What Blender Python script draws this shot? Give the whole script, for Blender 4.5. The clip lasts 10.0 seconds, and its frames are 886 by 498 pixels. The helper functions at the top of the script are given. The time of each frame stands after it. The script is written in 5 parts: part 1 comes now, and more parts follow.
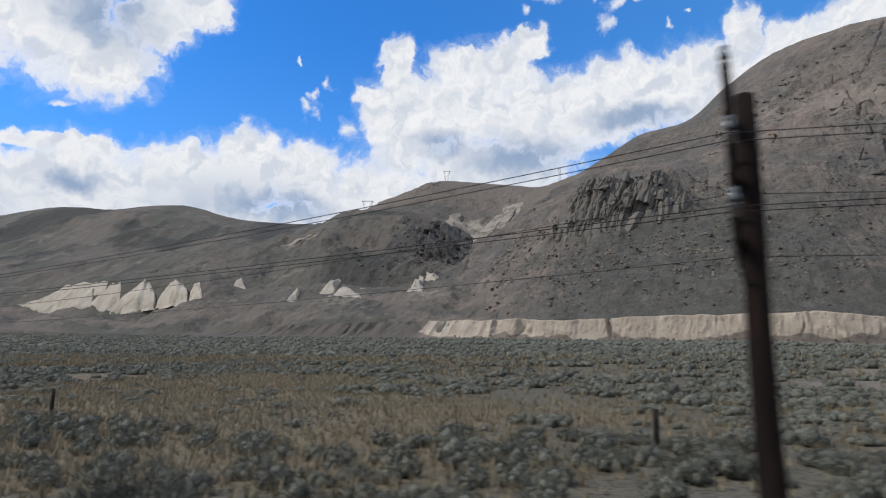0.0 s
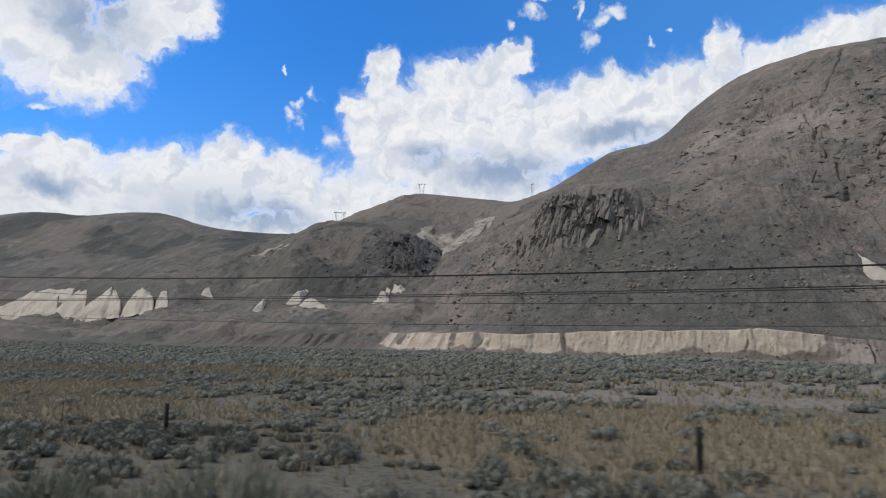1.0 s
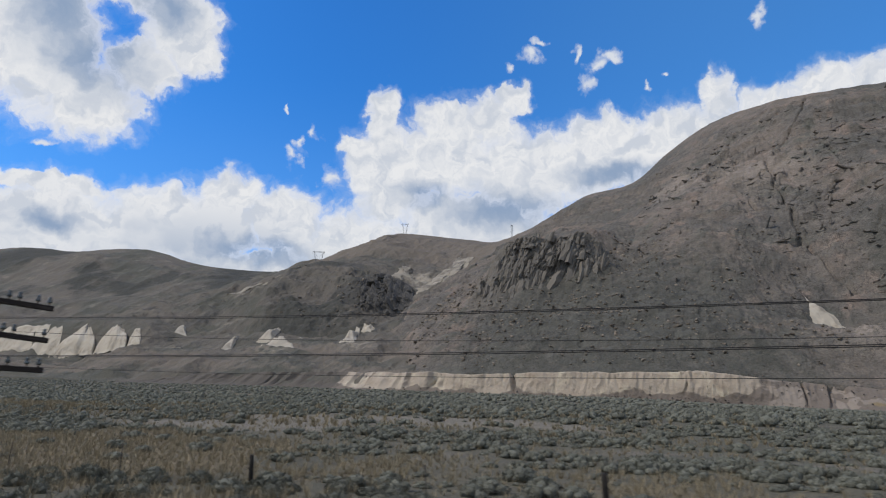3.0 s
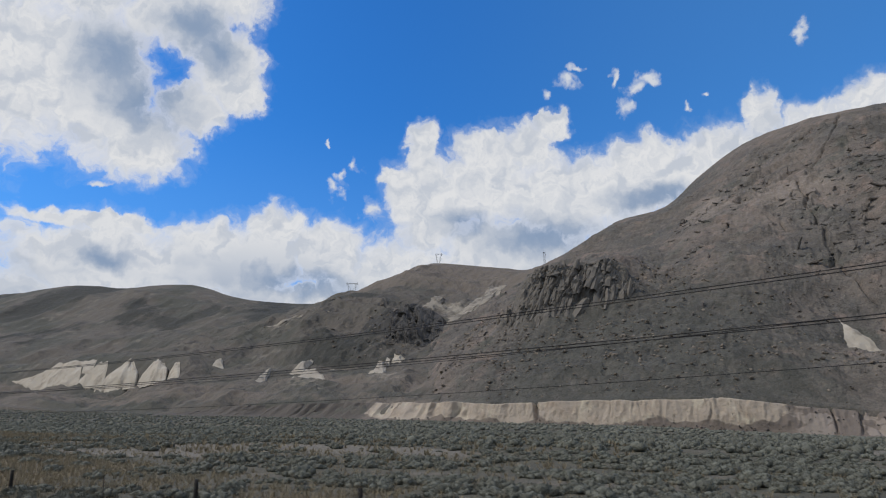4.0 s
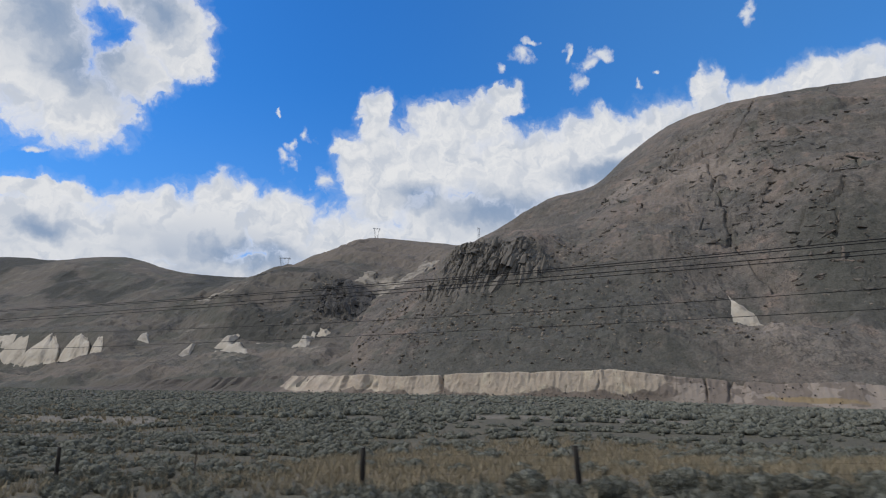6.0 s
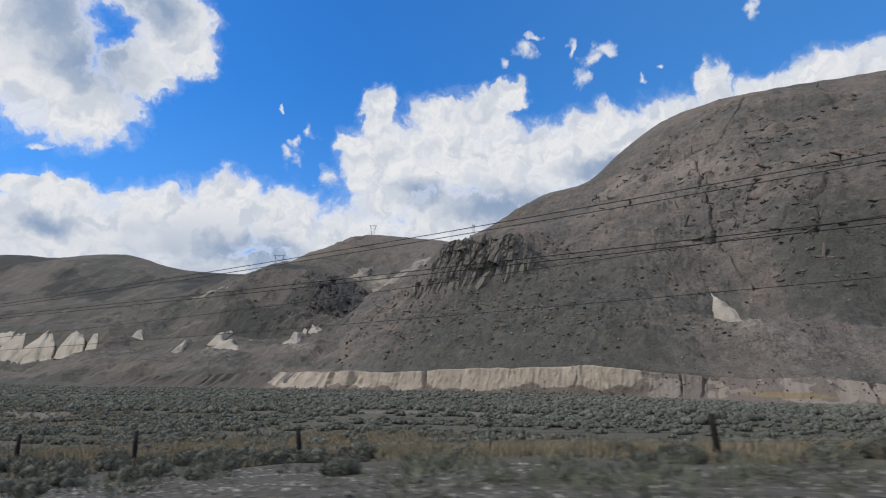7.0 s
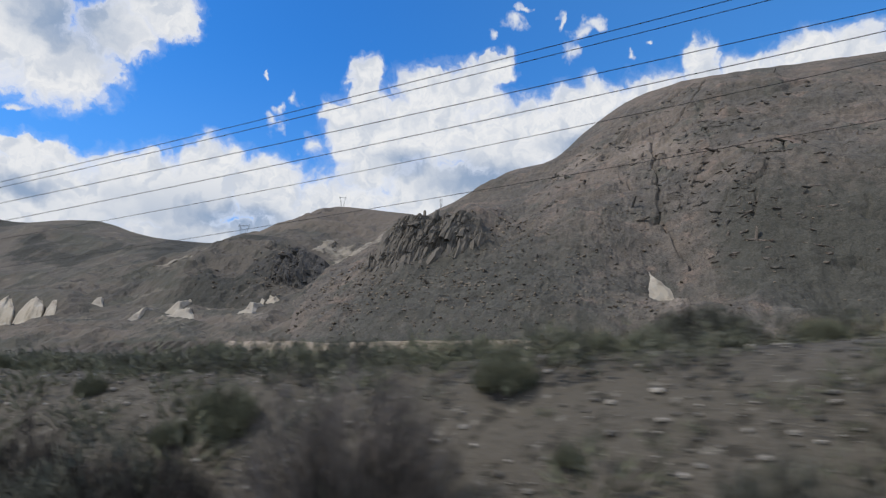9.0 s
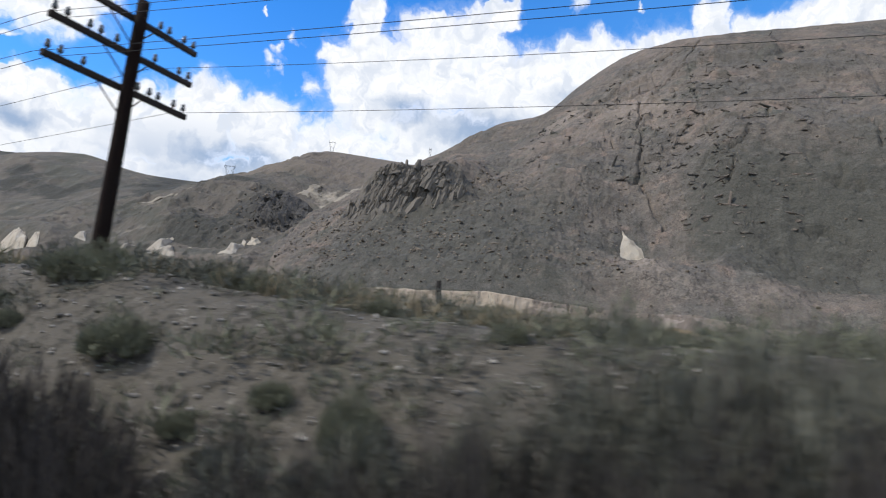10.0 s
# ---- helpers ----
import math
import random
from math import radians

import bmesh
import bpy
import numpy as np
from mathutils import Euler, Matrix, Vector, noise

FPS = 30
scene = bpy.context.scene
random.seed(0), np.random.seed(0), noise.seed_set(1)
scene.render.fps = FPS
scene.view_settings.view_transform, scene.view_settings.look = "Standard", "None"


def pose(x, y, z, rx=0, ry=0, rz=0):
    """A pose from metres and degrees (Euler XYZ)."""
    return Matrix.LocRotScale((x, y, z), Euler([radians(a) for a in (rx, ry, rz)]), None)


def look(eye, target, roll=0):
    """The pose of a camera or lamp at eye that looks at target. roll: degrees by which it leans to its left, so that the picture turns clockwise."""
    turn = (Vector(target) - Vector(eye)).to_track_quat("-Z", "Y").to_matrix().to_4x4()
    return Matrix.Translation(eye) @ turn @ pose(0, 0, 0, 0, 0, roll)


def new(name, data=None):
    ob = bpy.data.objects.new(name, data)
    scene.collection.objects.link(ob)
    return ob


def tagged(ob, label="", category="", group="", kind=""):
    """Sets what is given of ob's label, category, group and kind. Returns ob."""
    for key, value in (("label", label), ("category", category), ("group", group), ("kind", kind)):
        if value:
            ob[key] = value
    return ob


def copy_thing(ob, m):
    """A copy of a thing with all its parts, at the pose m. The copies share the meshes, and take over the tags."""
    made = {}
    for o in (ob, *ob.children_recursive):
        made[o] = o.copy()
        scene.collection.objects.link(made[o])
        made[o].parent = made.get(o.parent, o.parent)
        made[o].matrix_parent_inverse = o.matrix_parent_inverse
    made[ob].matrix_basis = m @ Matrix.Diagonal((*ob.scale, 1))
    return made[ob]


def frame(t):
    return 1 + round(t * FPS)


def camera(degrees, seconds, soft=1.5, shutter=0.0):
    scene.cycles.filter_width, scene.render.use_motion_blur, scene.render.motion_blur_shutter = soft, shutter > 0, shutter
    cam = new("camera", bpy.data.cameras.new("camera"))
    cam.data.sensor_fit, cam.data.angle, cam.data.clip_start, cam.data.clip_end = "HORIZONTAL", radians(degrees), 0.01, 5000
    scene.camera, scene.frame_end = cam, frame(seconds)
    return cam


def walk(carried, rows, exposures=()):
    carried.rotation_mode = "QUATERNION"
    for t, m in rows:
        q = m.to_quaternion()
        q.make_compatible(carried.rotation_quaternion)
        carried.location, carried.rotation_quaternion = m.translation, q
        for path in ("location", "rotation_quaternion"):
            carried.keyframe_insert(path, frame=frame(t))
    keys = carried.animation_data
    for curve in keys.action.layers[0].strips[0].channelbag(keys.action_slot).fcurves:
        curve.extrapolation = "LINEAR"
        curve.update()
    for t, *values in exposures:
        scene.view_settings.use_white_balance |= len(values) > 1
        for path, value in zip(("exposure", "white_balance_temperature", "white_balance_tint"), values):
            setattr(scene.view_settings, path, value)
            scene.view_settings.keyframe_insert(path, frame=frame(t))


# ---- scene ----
cam = camera(69.85, 10.0, soft=1.15, shutter=0.15)
SPEED, EYE = 18.87, 4.0
# seconds, then the turn about x, y and z in degrees
ROWS = [
    (0.0, 100.19, -0.23, 25.77),
    (0.5, 101.16, -0.63, 24.57),
    (1.0, 101.28, -0.90, 23.97),
    (1.5, 100.55, -1.77, 22.98),
    (2.0, 101.51, -0.89, 22.55),
    (2.2, 102.56, -1.48, 22.79),
    (3.3, 105.46, -1.06, 24.52),
    (3.5, 106.16, -1.05, 25.37),
    (4.0, 107.22, -1.02, 27.69),
    (4.5, 107.18, -0.42, 27.88),
    (5.0, 106.19, -1.00, 25.37),
    (5.5, 105.77, -0.20, 23.44),
    (6.0, 104.84, -0.36, 23.47),
    (6.2, 104.46, -0.01, 23.67),
    (7.3, 104.45, -0.32, 23.87),
    (7.5, 103.74, -0.08, 23.64),
    (8.0, 104.73, 0.36, 25.11),
    (8.5, 104.55, 0.20, 24.48),
    (9.0, 101.98, -1.13, 22.17),
    (9.5, 98.82, -2.97, 20.32),
    (10.0, 97.50, -3.67, 21.23),
]
walk(cam, [(t, pose(SPEED * t, 0, EYE, rx, ry, rz)) for t, rx, ry, rz in ROWS],
     exposures=((0.0, 0.0), (2.0, -0.03), (3.0, -0.13), (4.0, -0.26), (5.5, -0.20), (6.2, -0.20), (7.3, -0.10), (9.0, -0.08), (9.5, 0.14), (10.0, 0.26)))

# ---- light ----
SUN_AZ, SUN_EL = radians(-125), radians(48)   # compass turn from +y towards +x, height
sun = new("sun", bpy.data.lights.new("sun", "SUN"))
sun.data.energy, sun.data.angle, sun.data.color = 2.75, radians(3.0), (1.0, 0.955, 0.885)
sun_way = Vector((math.sin(SUN_AZ) * math.cos(SUN_EL), math.cos(SUN_AZ) * math.cos(SUN_EL), math.sin(SUN_EL)))
sun.matrix_world = look(sun_way * 50, (0, 0, 0))


class Nodes:
    """Short hand for building node trees."""

    def __init__(self, tree):
        self.tree = tree
        tree.nodes.clear()

    def add(self, kind, inputs=(), **props):
        n = self.tree.nodes.new(kind)
        for key, value in props.items():
            setattr(n, key, value)
        for slot, value in dict(inputs).items():
            if isinstance(value, bpy.types.NodeSocket):
                self.tree.links.new(value, n.inputs[slot])
            else:
                n.inputs[slot].default_value = value
        return n

    def math(self, op, a, b=0.0, c=0.0, clamp=False):
        return self.add("ShaderNodeMath", {0: a, 1: b, 2: c}, operation=op, use_clamp=clamp).outputs[0]

    def vec(self, op, a, b=(0, 0, 0)):
        n = self.add("ShaderNodeVectorMath", {0: a, 1: b}, operation=op)
        return n.outputs["Value"] if op in ("LENGTH", "DOT_PRODUCT", "DISTANCE") else n.outputs[0]

    def noise(self, vector, scale, detail=4.0, rough=0.55, distortion=0.0):
        return self.add("ShaderNodeTexNoise", {"Vector": vector, "Scale": scale, "Detail": detail, "Roughness": rough, "Distortion": distortion}).outputs[0]

    def ramp(self, value, low, high, lo=0.0, hi=1.0, smooth=True):
        return self.add("ShaderNodeMapRange", {0: value, 1: low, 2: high, 3: lo, 4: hi}, interpolation_type="SMOOTHSTEP" if smooth else "LINEAR").outputs[0]

    def mix(self, factor, a, b, blend="MIX"):
        n = self.add("ShaderNodeMix", data_type="RGBA", blend_type=blend)
        for slot, value in ((0, factor), (6, a), (7, b)):
            if isinstance(value, bpy.types.NodeSocket):
                self.tree.links.new(value, n.inputs[slot])
            else:
                n.inputs[slot].default_value = value if slot == 0 else (*value, 1) if len(value) == 3 else value
        return n.outputs[2]


# clouds: middle (turn, height) and half sizes in degrees
CLOUD_WEST = [(-60, 27.5, 4.6, 6.2), (-56, 23.5, 4.2, 3.2), (-52.0, 27.0, 3.0, 2.2), (-49.5, 31.0, 3.6, 3.6), (-54.5, 33.8, 5.5, 2.8), (-66, 27, 5, 7), (-47.6, 28.8, 2.0, 1.6),
              (-52.8, 36.5, 6.5, 3.0), (-62, 35, 4, 4)]
CLOUD_BAND = [(-58, 16.7, 6.5, 0.7), (-56, 13.5, 9, 3.6), (-47, 15.0, 7.5, 3.4), (-43.5, 18.0, 3.2, 2.2), (-38.8, 16.3, 4.0, 3.0), (-33, 14.0, 5.5, 4.0), (-29.2, 21.0, 4.6, 4.6),
              (-30.2, 26.2, 1.6, 2.6), (-32.6, 23.2, 1.8, 1.0), (-24.0, 23.0, 4.8, 4.4), (-19.6, 26.2, 2.8, 2.3), (-17.4, 28.0, 1.8, 1.2), (-23.8, 26.4, 2.2, 1.2), (-16, 21.5, 6.5, 4.0)]
CLOUD_EAST = [(-9.5, 22.5, 5.5, 3.4), (-8.0, 24.6, 2.4, 1.8), (-2.5, 23.0, 5.5, 3.2), (1.2, 26.4, 1.5, 2.0), (5.5, 23.8, 4.5, 3.0), (9.5, 25.2, 2.5, 2.4), (13, 24.4, 3.5, 2.4), (20, 22, 6, 3.0), (-22, 16.5, 8, 4), (-40, 11.0, 16, 2.6), (-60, 9.5, 16, 3.5)]
CLOUD_PUFFS = [(-10.4, 29.2, 0.7, 0.9), (-9.3, 30.3, 1.0, 0.9), (-7.8, 31.0, 1.2, 0.8), (-11.1, 31.4, 0.5, 0.9), (-15.7, 31.9, 1.1, 0.7), (-14.4, 32.7, 0.9, 0.4), (-17.8, 30.8, 0.7, 0.6), (-4.9, 28.0, 0.4, 0.5), (-3.2, 29.0, 0.6, 0.35),
               (-36.6, 24.3, 0.7, 0.8), (-37.8, 23.2, 0.6, 1.0), (-38.5, 22.0, 0.7, 0.9), (-39.5, 25.9, 0.35, 0.25), (-58, 19.6, 0.9, 0.4), (5.2, 32.2, 0.7, 0.9), (-35.0, 20.6, 1.0, 1.4)]
CLOUD_GREY = [(-56, 27.0, 4.5, 3.0), (-53, 33.5, 4.0, 2.2), (-41.5, 13.6, 6.0, 1.8), (-19, 18.2, 6.0, 2.2), (-8, 21.0, 5.5, 1.2), (-50.5, 32.0, 2.6, 2.2), (-59, 29.5, 3.6, 2.8), (-57, 14, 3, 1.2), (-26, 19.5, 3, 1.5)]


def make_world():
    world = bpy.data.worlds.new("sky")
    world.use_nodes = True
    scene.world = world
    n = Nodes(world.node_tree)
    way = n.add("ShaderNodeTexCoord").outputs["Generated"]
    xyz = n.add("ShaderNodeSeparateXYZ", {0: way})
    turn = n.math("MULTIPLY", n.math("ARCTAN2", xyz.outputs[0], xyz.outputs[1]), 57.2958)
    high = n.math("MULTIPLY", n.math("ARCSINE", xyz.outputs[2]), 57.2958)
    flat = n.add("ShaderNodeCombineXYZ", {0: turn, 1: high}).outputs[0]
    stir = n.add("ShaderNodeTexNoise", {"Vector": flat, "Scale": 0.5, "Detail": 4.0, "Roughness": 0.52}).outputs["Color"]
    spot = n.vec("ADD", flat, n.vec("MULTIPLY", n.vec("SUBTRACT", stir, (0.5, 0.5, 0.5)), (3.8, 3.2, 0)))
    broad = n.noise(spot, 0.28, 3.0, 0.5)
    fine = n.noise(spot, 0.9, 6.0, 0.6, 0.3)
    edge = n.math("ADD", n.math("MULTIPLY", n.math("SUBTRACT", broad, 0.5), 1.1), n.math("MULTIPLY", n.math("SUBTRACT", fine, 0.5), 1.0))

    def blobs(rows):
        total = None
        for a, e, ra, re in rows:
            d = n.vec("LENGTH", n.vec("MULTIPLY", n.vec("SUBTRACT", spot, (a, e, 0)), (1 / ra, 1 / re, 0)))
            k = n.math("SUBTRACT", 1.08, d)
            total = k if total is None else n.math("SMOOTH_MAX", total, k, 0.22)
        return total

    shape = n.math("MAXIMUM", n.math("MAXIMUM", blobs(CLOUD_WEST), blobs(CLOUD_BAND)), blobs(CLOUD_EAST))
    wisp = n.math("MULTIPLY", n.ramp(n.math("ADD", n.math("MULTIPLY", blobs(CLOUD_PUFFS), 0.9), n.math("MULTIPLY", edge, 0.9)), 0.0, 0.85), 0.92)
    # scattered cloud all round, thinner in the part of the sky that is mostly clear
    away = n.ramp(n.math("ABSOLUTE", n.math("ADD", turn, 23)), 48, 62)
    rest = n.math("SUBTRACT", n.math("MULTIPLY", n.math("MULTIPLY", n.noise(spot, 0.06, 4.0, 0.6), 2.4), away), 1.0)
    dense = n.math("ADD", n.math("MULTIPLY", n.math("MAXIMUM", shape, rest), 1.7), edge)
    cover = n.ramp(dense, -0.06, 0.40)
    body = n.ramp(dense, 0.1, 0.9)
    # billows lit from the upper left
    shifted = n.noise(n.vec("ADD", spot, (-0.5, 0.8, 0)), 0.36, 4.0, 0.5, 0.3)
    plain = n.noise(spot, 0.36, 4.0, 0.5, 0.3)
    billow = n.ramp(n.math("SUBTRACT", plain, shifted), -0.17, 0.10)
    low_base = n.math("MULTIPLY", n.ramp(high, 19, 11), n.ramp(n.noise(n.vec("MULTIPLY", spot, (0.6, 1.4, 0)), 0.16, 3.0, 0.5), 0.42, 0.62, 0.15, 0.75))
    grey = n.math("MAXIMUM", n.math("MAXIMUM", n.ramp(n.math("ADD", blobs(CLOUD_GREY), n.math("MULTIPLY", edge, 0.6)), -0.5, 1.0), low_base), n.math("MULTIPLY", n.math("SUBTRACT", 1.0, billow), 0.42))
    small = n.ramp(n.math("SUBTRACT", n.noise(spot, 1.0, 5.0, 0.55, 0.2), n.noise(n.vec("ADD", spot, (-0.2, 0.34, 0)), 1.0, 5.0, 0.55, 0.2)), -0.16, 0.10)
    grey = n.math("MAXIMUM", grey, n.math("MULTIPLY", n.math("SUBTRACT", 1.0, small), 0.20))
    grey = n.math("MULTIPLY", grey, n.ramp(dense, 0.1, 0.7, 0.15, 1.0))
    white = n.mix(grey, (0.88, 0.89, 0.91), (0.30, 0.40, 0.57))
    tex = n.add("ShaderNodeTexSky", sky_type="NISHITA", sun_disc=False, sun_elevation=SUN_EL, sun_rotation=SUN_AZ, air_density=1.0, dust_density=0.3, ozone_density=3.0)
    blue = n.mix(1.0, tex.outputs[0], (0.034, 0.119, 0.206), "MULTIPLY")
    haze = n.ramp(high, 5, 30, 0.30, 0.0)
    veil = n.mix(haze, blue, (0.30, 0.52, 0.85))
    veil = n.mix(n.ramp(turn, -38, 8, 0.0, 0.20), veil, (0.18, 0.48, 0.90))
    veil = n.mix(n.math("MULTIPLY", n.ramp(dense, -0.45, 0.1), 0.16), veil, (0.8, 0.85, 0.9))
    sky = n.mix(wisp, veil, (0.80, 0.83, 0.88))
    sky = n.mix(n.math("MULTIPLY", cover, n.ramp(body, 0, 1, 0.80, 1.0)), sky, white)
    n.add("ShaderNodeOutputWorld", {0: n.add("ShaderNodeBackground", {0: sky, 1: 1.0}).outputs[0]})


make_world()
scene.view_settings.exposure = 0.0


# ---- materials ----
def material(name, paint, rough=0.9, bump=(), metal=0.0, spec=0.25):
    """paint(n, place) gives a colour; bump: (scale, depth in metres, detail) of the fine relief."""
    m = bpy.data.materials.new(name)
    m.use_nodes = True
    n = Nodes(m.node_tree)
    place = n.add("ShaderNodeTexCoord").outputs["Object"]
    shade = n.add("ShaderNodeBsdfPrincipled", {"Base Color": paint(n, place), "Roughness": rough, "Metallic": metal, "Specular IOR Level": spec})
    normal = None
    for scale, depth, detail in bump:
        b = n.add("ShaderNodeBump", {"Height": n.noise(place, scale, detail, 0.6), "Distance": depth, "Strength": 1.0})
        if normal is not None:
            n.tree.links.new(normal, b.inputs["Normal"])
        normal = b.outputs[0]
    if normal is not None:
        n.tree.links.new(normal, shade.inputs["Normal"])
    n.add("ShaderNodeOutputMaterial", {0: shade.outputs[0]})
    return m


def mottled(*layers):
    """A paint of stacked colours: first (colour), then (colour, noise scale, low, high, stretch)."""
    def paint(n, place):
        colour = n.add("ShaderNodeRGB").outputs[0]
        colour.default_value = (*layers[0], 1)
        for tint, scale, low, high, stretch in layers[1:]:
            at = n.vec("MULTIPLY", place, stretch) if stretch else place
            colour = n.mix(n.ramp(n.noise(at, scale, 6.0, 0.62), low, high), colour, tint)
        return colour
    return paint


def masked(base, *masks, speckle=False, soft=0.12):
    """A paint over which stored masks of the mesh (name, colour) are laid, with ragged edges."""
    def paint(n, place):
        colour = base(n, place)
        ragged = n.noise(place, 0.12, 7.0, 0.7)
        for name, tint in masks:
            amount = n.add("ShaderNodeAttribute", attribute_name=name).outputs["Fac"]
            keep = n.ramp(n.math("ADD", amount, n.math("MULTIPLY", n.math("SUBTRACT", ragged, 0.5), 1.1)), 0.5 - soft, 0.5 + soft)
            colour = n.mix(keep, colour, n.mix(ragged, tint, tuple(c * 0.72 for c in tint)))
        if speckle:
            colour = n.mix(n.ramp(n.noise(place, 8.0, 5.0, 0.65), 0.60, 0.66), colour, (0.19, 0.172, 0.145))
            colour = n.mix(n.ramp(n.noise(place, 5.3, 6.0, 0.7), 0.51, 0.60), colour, (0.046, 0.041, 0.032))
            colour = n.mix(n.ramp(n.noise(place, 0.9, 4.0, 0.6), 0.54, 0.70, 0.0, 0.7), colour, (0.075, 0.066, 0.048))
        return colour
    return paint


def tinted(colour, spread=0.35):
    """One plain leaf or stone colour, varied from piece to piece."""
    def paint(n, place):
        one = n.add("ShaderNodeNewGeometry").outputs["Random Per Island"]
        other = n.add("ShaderNodeObjectInfo").outputs["Random"]
        k = n.ramp(n.math("FRACT", n.math("ADD", one, other)), 0, 1, 1 - spread, 1 + spread, False)
        return n.mix(1.0, colour, n.add("ShaderNodeCombineColor", {0: k, 1: k, 2: k}).outputs[0], "MULTIPLY")
    return paint


def broken_rock(base, cell, crack, strength):
    """A rock paint: patches that differ from block to block, thin dark cracks and fine speckle over it."""
    def paint(n, place):
        colour = base(n, place)
        stir = n.add("ShaderNodeTexNoise", {"Vector": place, "Scale": 0.05, "Detail": 5.0, "Roughness": 0.65}).outputs["Color"]
        at = n.vec("ADD", place, n.vec("MULTIPLY", n.vec("SUBTRACT", stir, (0.5, 0.5, 0.5)), (26, 26, 26)))
        blocks = n.add("ShaderNodeTexVoronoi", {"Vector": n.vec("MULTIPLY", at, (1, 1, 1.7)), "Scale": 1 / cell}).outputs["Color"]
        k = n.ramp(n.add("ShaderNodeSeparateColor", {0: blocks}).outputs[0], 0, 1, 1 - strength, 1 + strength, False)
        colour = n.mix(1.0, colour, n.add("ShaderNodeCombineColor", {0: k, 1: k, 2: k}).outputs[0], "MULTIPLY")
        rocky = n.ramp(n.noise(place, 0.012, 4.0, 0.6), 0.38, 0.52)
        for scale, thin, stretch in ((0.022, 0.010, (1, 1, 0.55)), (0.055, 0.016, (0.7, 0.7, 1.2))):
            line = n.math("ABSOLUTE", n.math("SUBTRACT", n.noise(n.vec("MULTIPLY", place, stretch), scale, 5.0, 0.62), 0.5))
            colour = n.mix(n.math("MULTIPLY", n.ramp(line, thin, 0.0), n.math("MULTIPLY", rocky, 0.6)), colour, crack)
        grit = n.ramp(n.noise(place, 0.6, 5.0, 0.75), 0.35, 0.65, 0.86, 1.20)
        return n.mix(1.0, colour, n.add("ShaderNodeCombineColor", {0: grit, 1: grit, 2: grit}).outputs[0], "MULTIPLY")
    return paint


ROCK_BROWN, ROCK_GREY, SAGE_TINT = (0.148, 0.122, 0.100), (0.109, 0.098, 0.084), (0.092, 0.089, 0.072)
MOUNTAIN = material("mountain_scree", broken_rock(masked(mottled(ROCK_BROWN, (ROCK_GREY, 0.012, 0.40, 0.60, None), (SAGE_TINT, 0.02, 0.52, 0.70, None), ((0.19, 0.145, 0.116), 0.035, 0.54, 0.70, (1, 1, 0.6)),
    ((0.070, 0.064, 0.054), 0.13, 0.58, 0.70, None), ((0.215, 0.185, 0.15), 0.22, 0.62, 0.76, None), ((0.07, 0.063, 0.053), 0.34, 0.62, 0.72, None)), ("crag", (0.135, 0.116, 0.096)), ("pale", (0.26, 0.215, 0.175)), ("dark", (0.086, 0.082, 0.068)), soft=0.34), 13.0, (0.040, 0.035, 0.030), 0.13),
    0.95, ((0.06, 3.5, 6), (0.30, 1.4, 6)))
HILL = material("dry_hill", masked(mottled((0.120, 0.103, 0.084), ((0.084, 0.080, 0.064), 0.008, 0.42, 0.60, None), ((0.18, 0.155, 0.125), 0.03, 0.55, 0.75, None), ((0.085, 0.082, 0.07), 0.12, 0.60, 0.76, None),
    ((0.075, 0.072, 0.064), 0.4, 0.64, 0.76, None)), ("crag", (0.082, 0.076, 0.067)), ("pale", (0.36, 0.31, 0.24)), ("dark", (0.066, 0.063, 0.053)), ("earth", (0.175, 0.145, 0.116)), soft=0.24), 0.95, ((0.04, 5.0, 7), (0.25, 1.8, 6)))
CRAG = material("pillar_rock", mottled((0.150, 0.132, 0.110), ((0.105, 0.095, 0.083), 0.08, 0.48, 0.64, (1, 1, 0.4)), ((0.175, 0.155, 0.128), 0.16, 0.58, 0.72, (1, 1, 0.5)), ((0.05, 0.046, 0.042), 0.30, 0.62, 0.72, (1, 1, 0.4))), 0.95, ((0.12, 4.0, 7), (0.5, 1.4, 6)))
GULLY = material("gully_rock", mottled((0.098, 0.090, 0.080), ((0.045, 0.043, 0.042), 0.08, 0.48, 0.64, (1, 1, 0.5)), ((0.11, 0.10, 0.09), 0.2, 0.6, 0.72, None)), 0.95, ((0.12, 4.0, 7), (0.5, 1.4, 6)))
SILT = material("pale_silt", mottled((0.385, 0.335, 0.265), ((0.25, 0.21, 0.16), 0.10, 0.5, 0.70, (1, 1, 0.3)), ((0.46, 0.405, 0.33), 0.05, 0.5, 0.7, None)), 0.95, ((0.3, 0.8, 5),))
PALE_SCREE = material("pale_scree", mottled((0.27, 0.235, 0.185), ((0.15, 0.13, 0.105), 0.06, 0.46, 0.62, None), ((0.36, 0.31, 0.25), 0.05, 0.55, 0.7, None)), 0.95, ((0.2, 1.0, 5),))
CLIFF = material("bench_cliff_silt", masked(mottled((0.345, 0.285, 0.220), ((0.28, 0.222, 0.165), 0.05, 0.50, 0.70, (1, 1, 1.5)), ((0.45, 0.385, 0.285), 0.09, 0.5, 0.7, (1, 1, 0.6)), ((0.17, 0.14, 0.10), 0.22, 0.62, 0.74, (1, 1, 0.3)), ((0.12, 0.10, 0.075), 0.5, 0.66, 0.76, (1, 1, 0.4))), ("brown", (0.185, 0.150, 0.122)), ("umber", (0.118, 0.100, 0.082)), ("strata", (0.275, 0.228, 0.186)), ("ochre", (0.25, 0.185, 0.105))),
    0.95, ((0.5, 0.7, 5),))
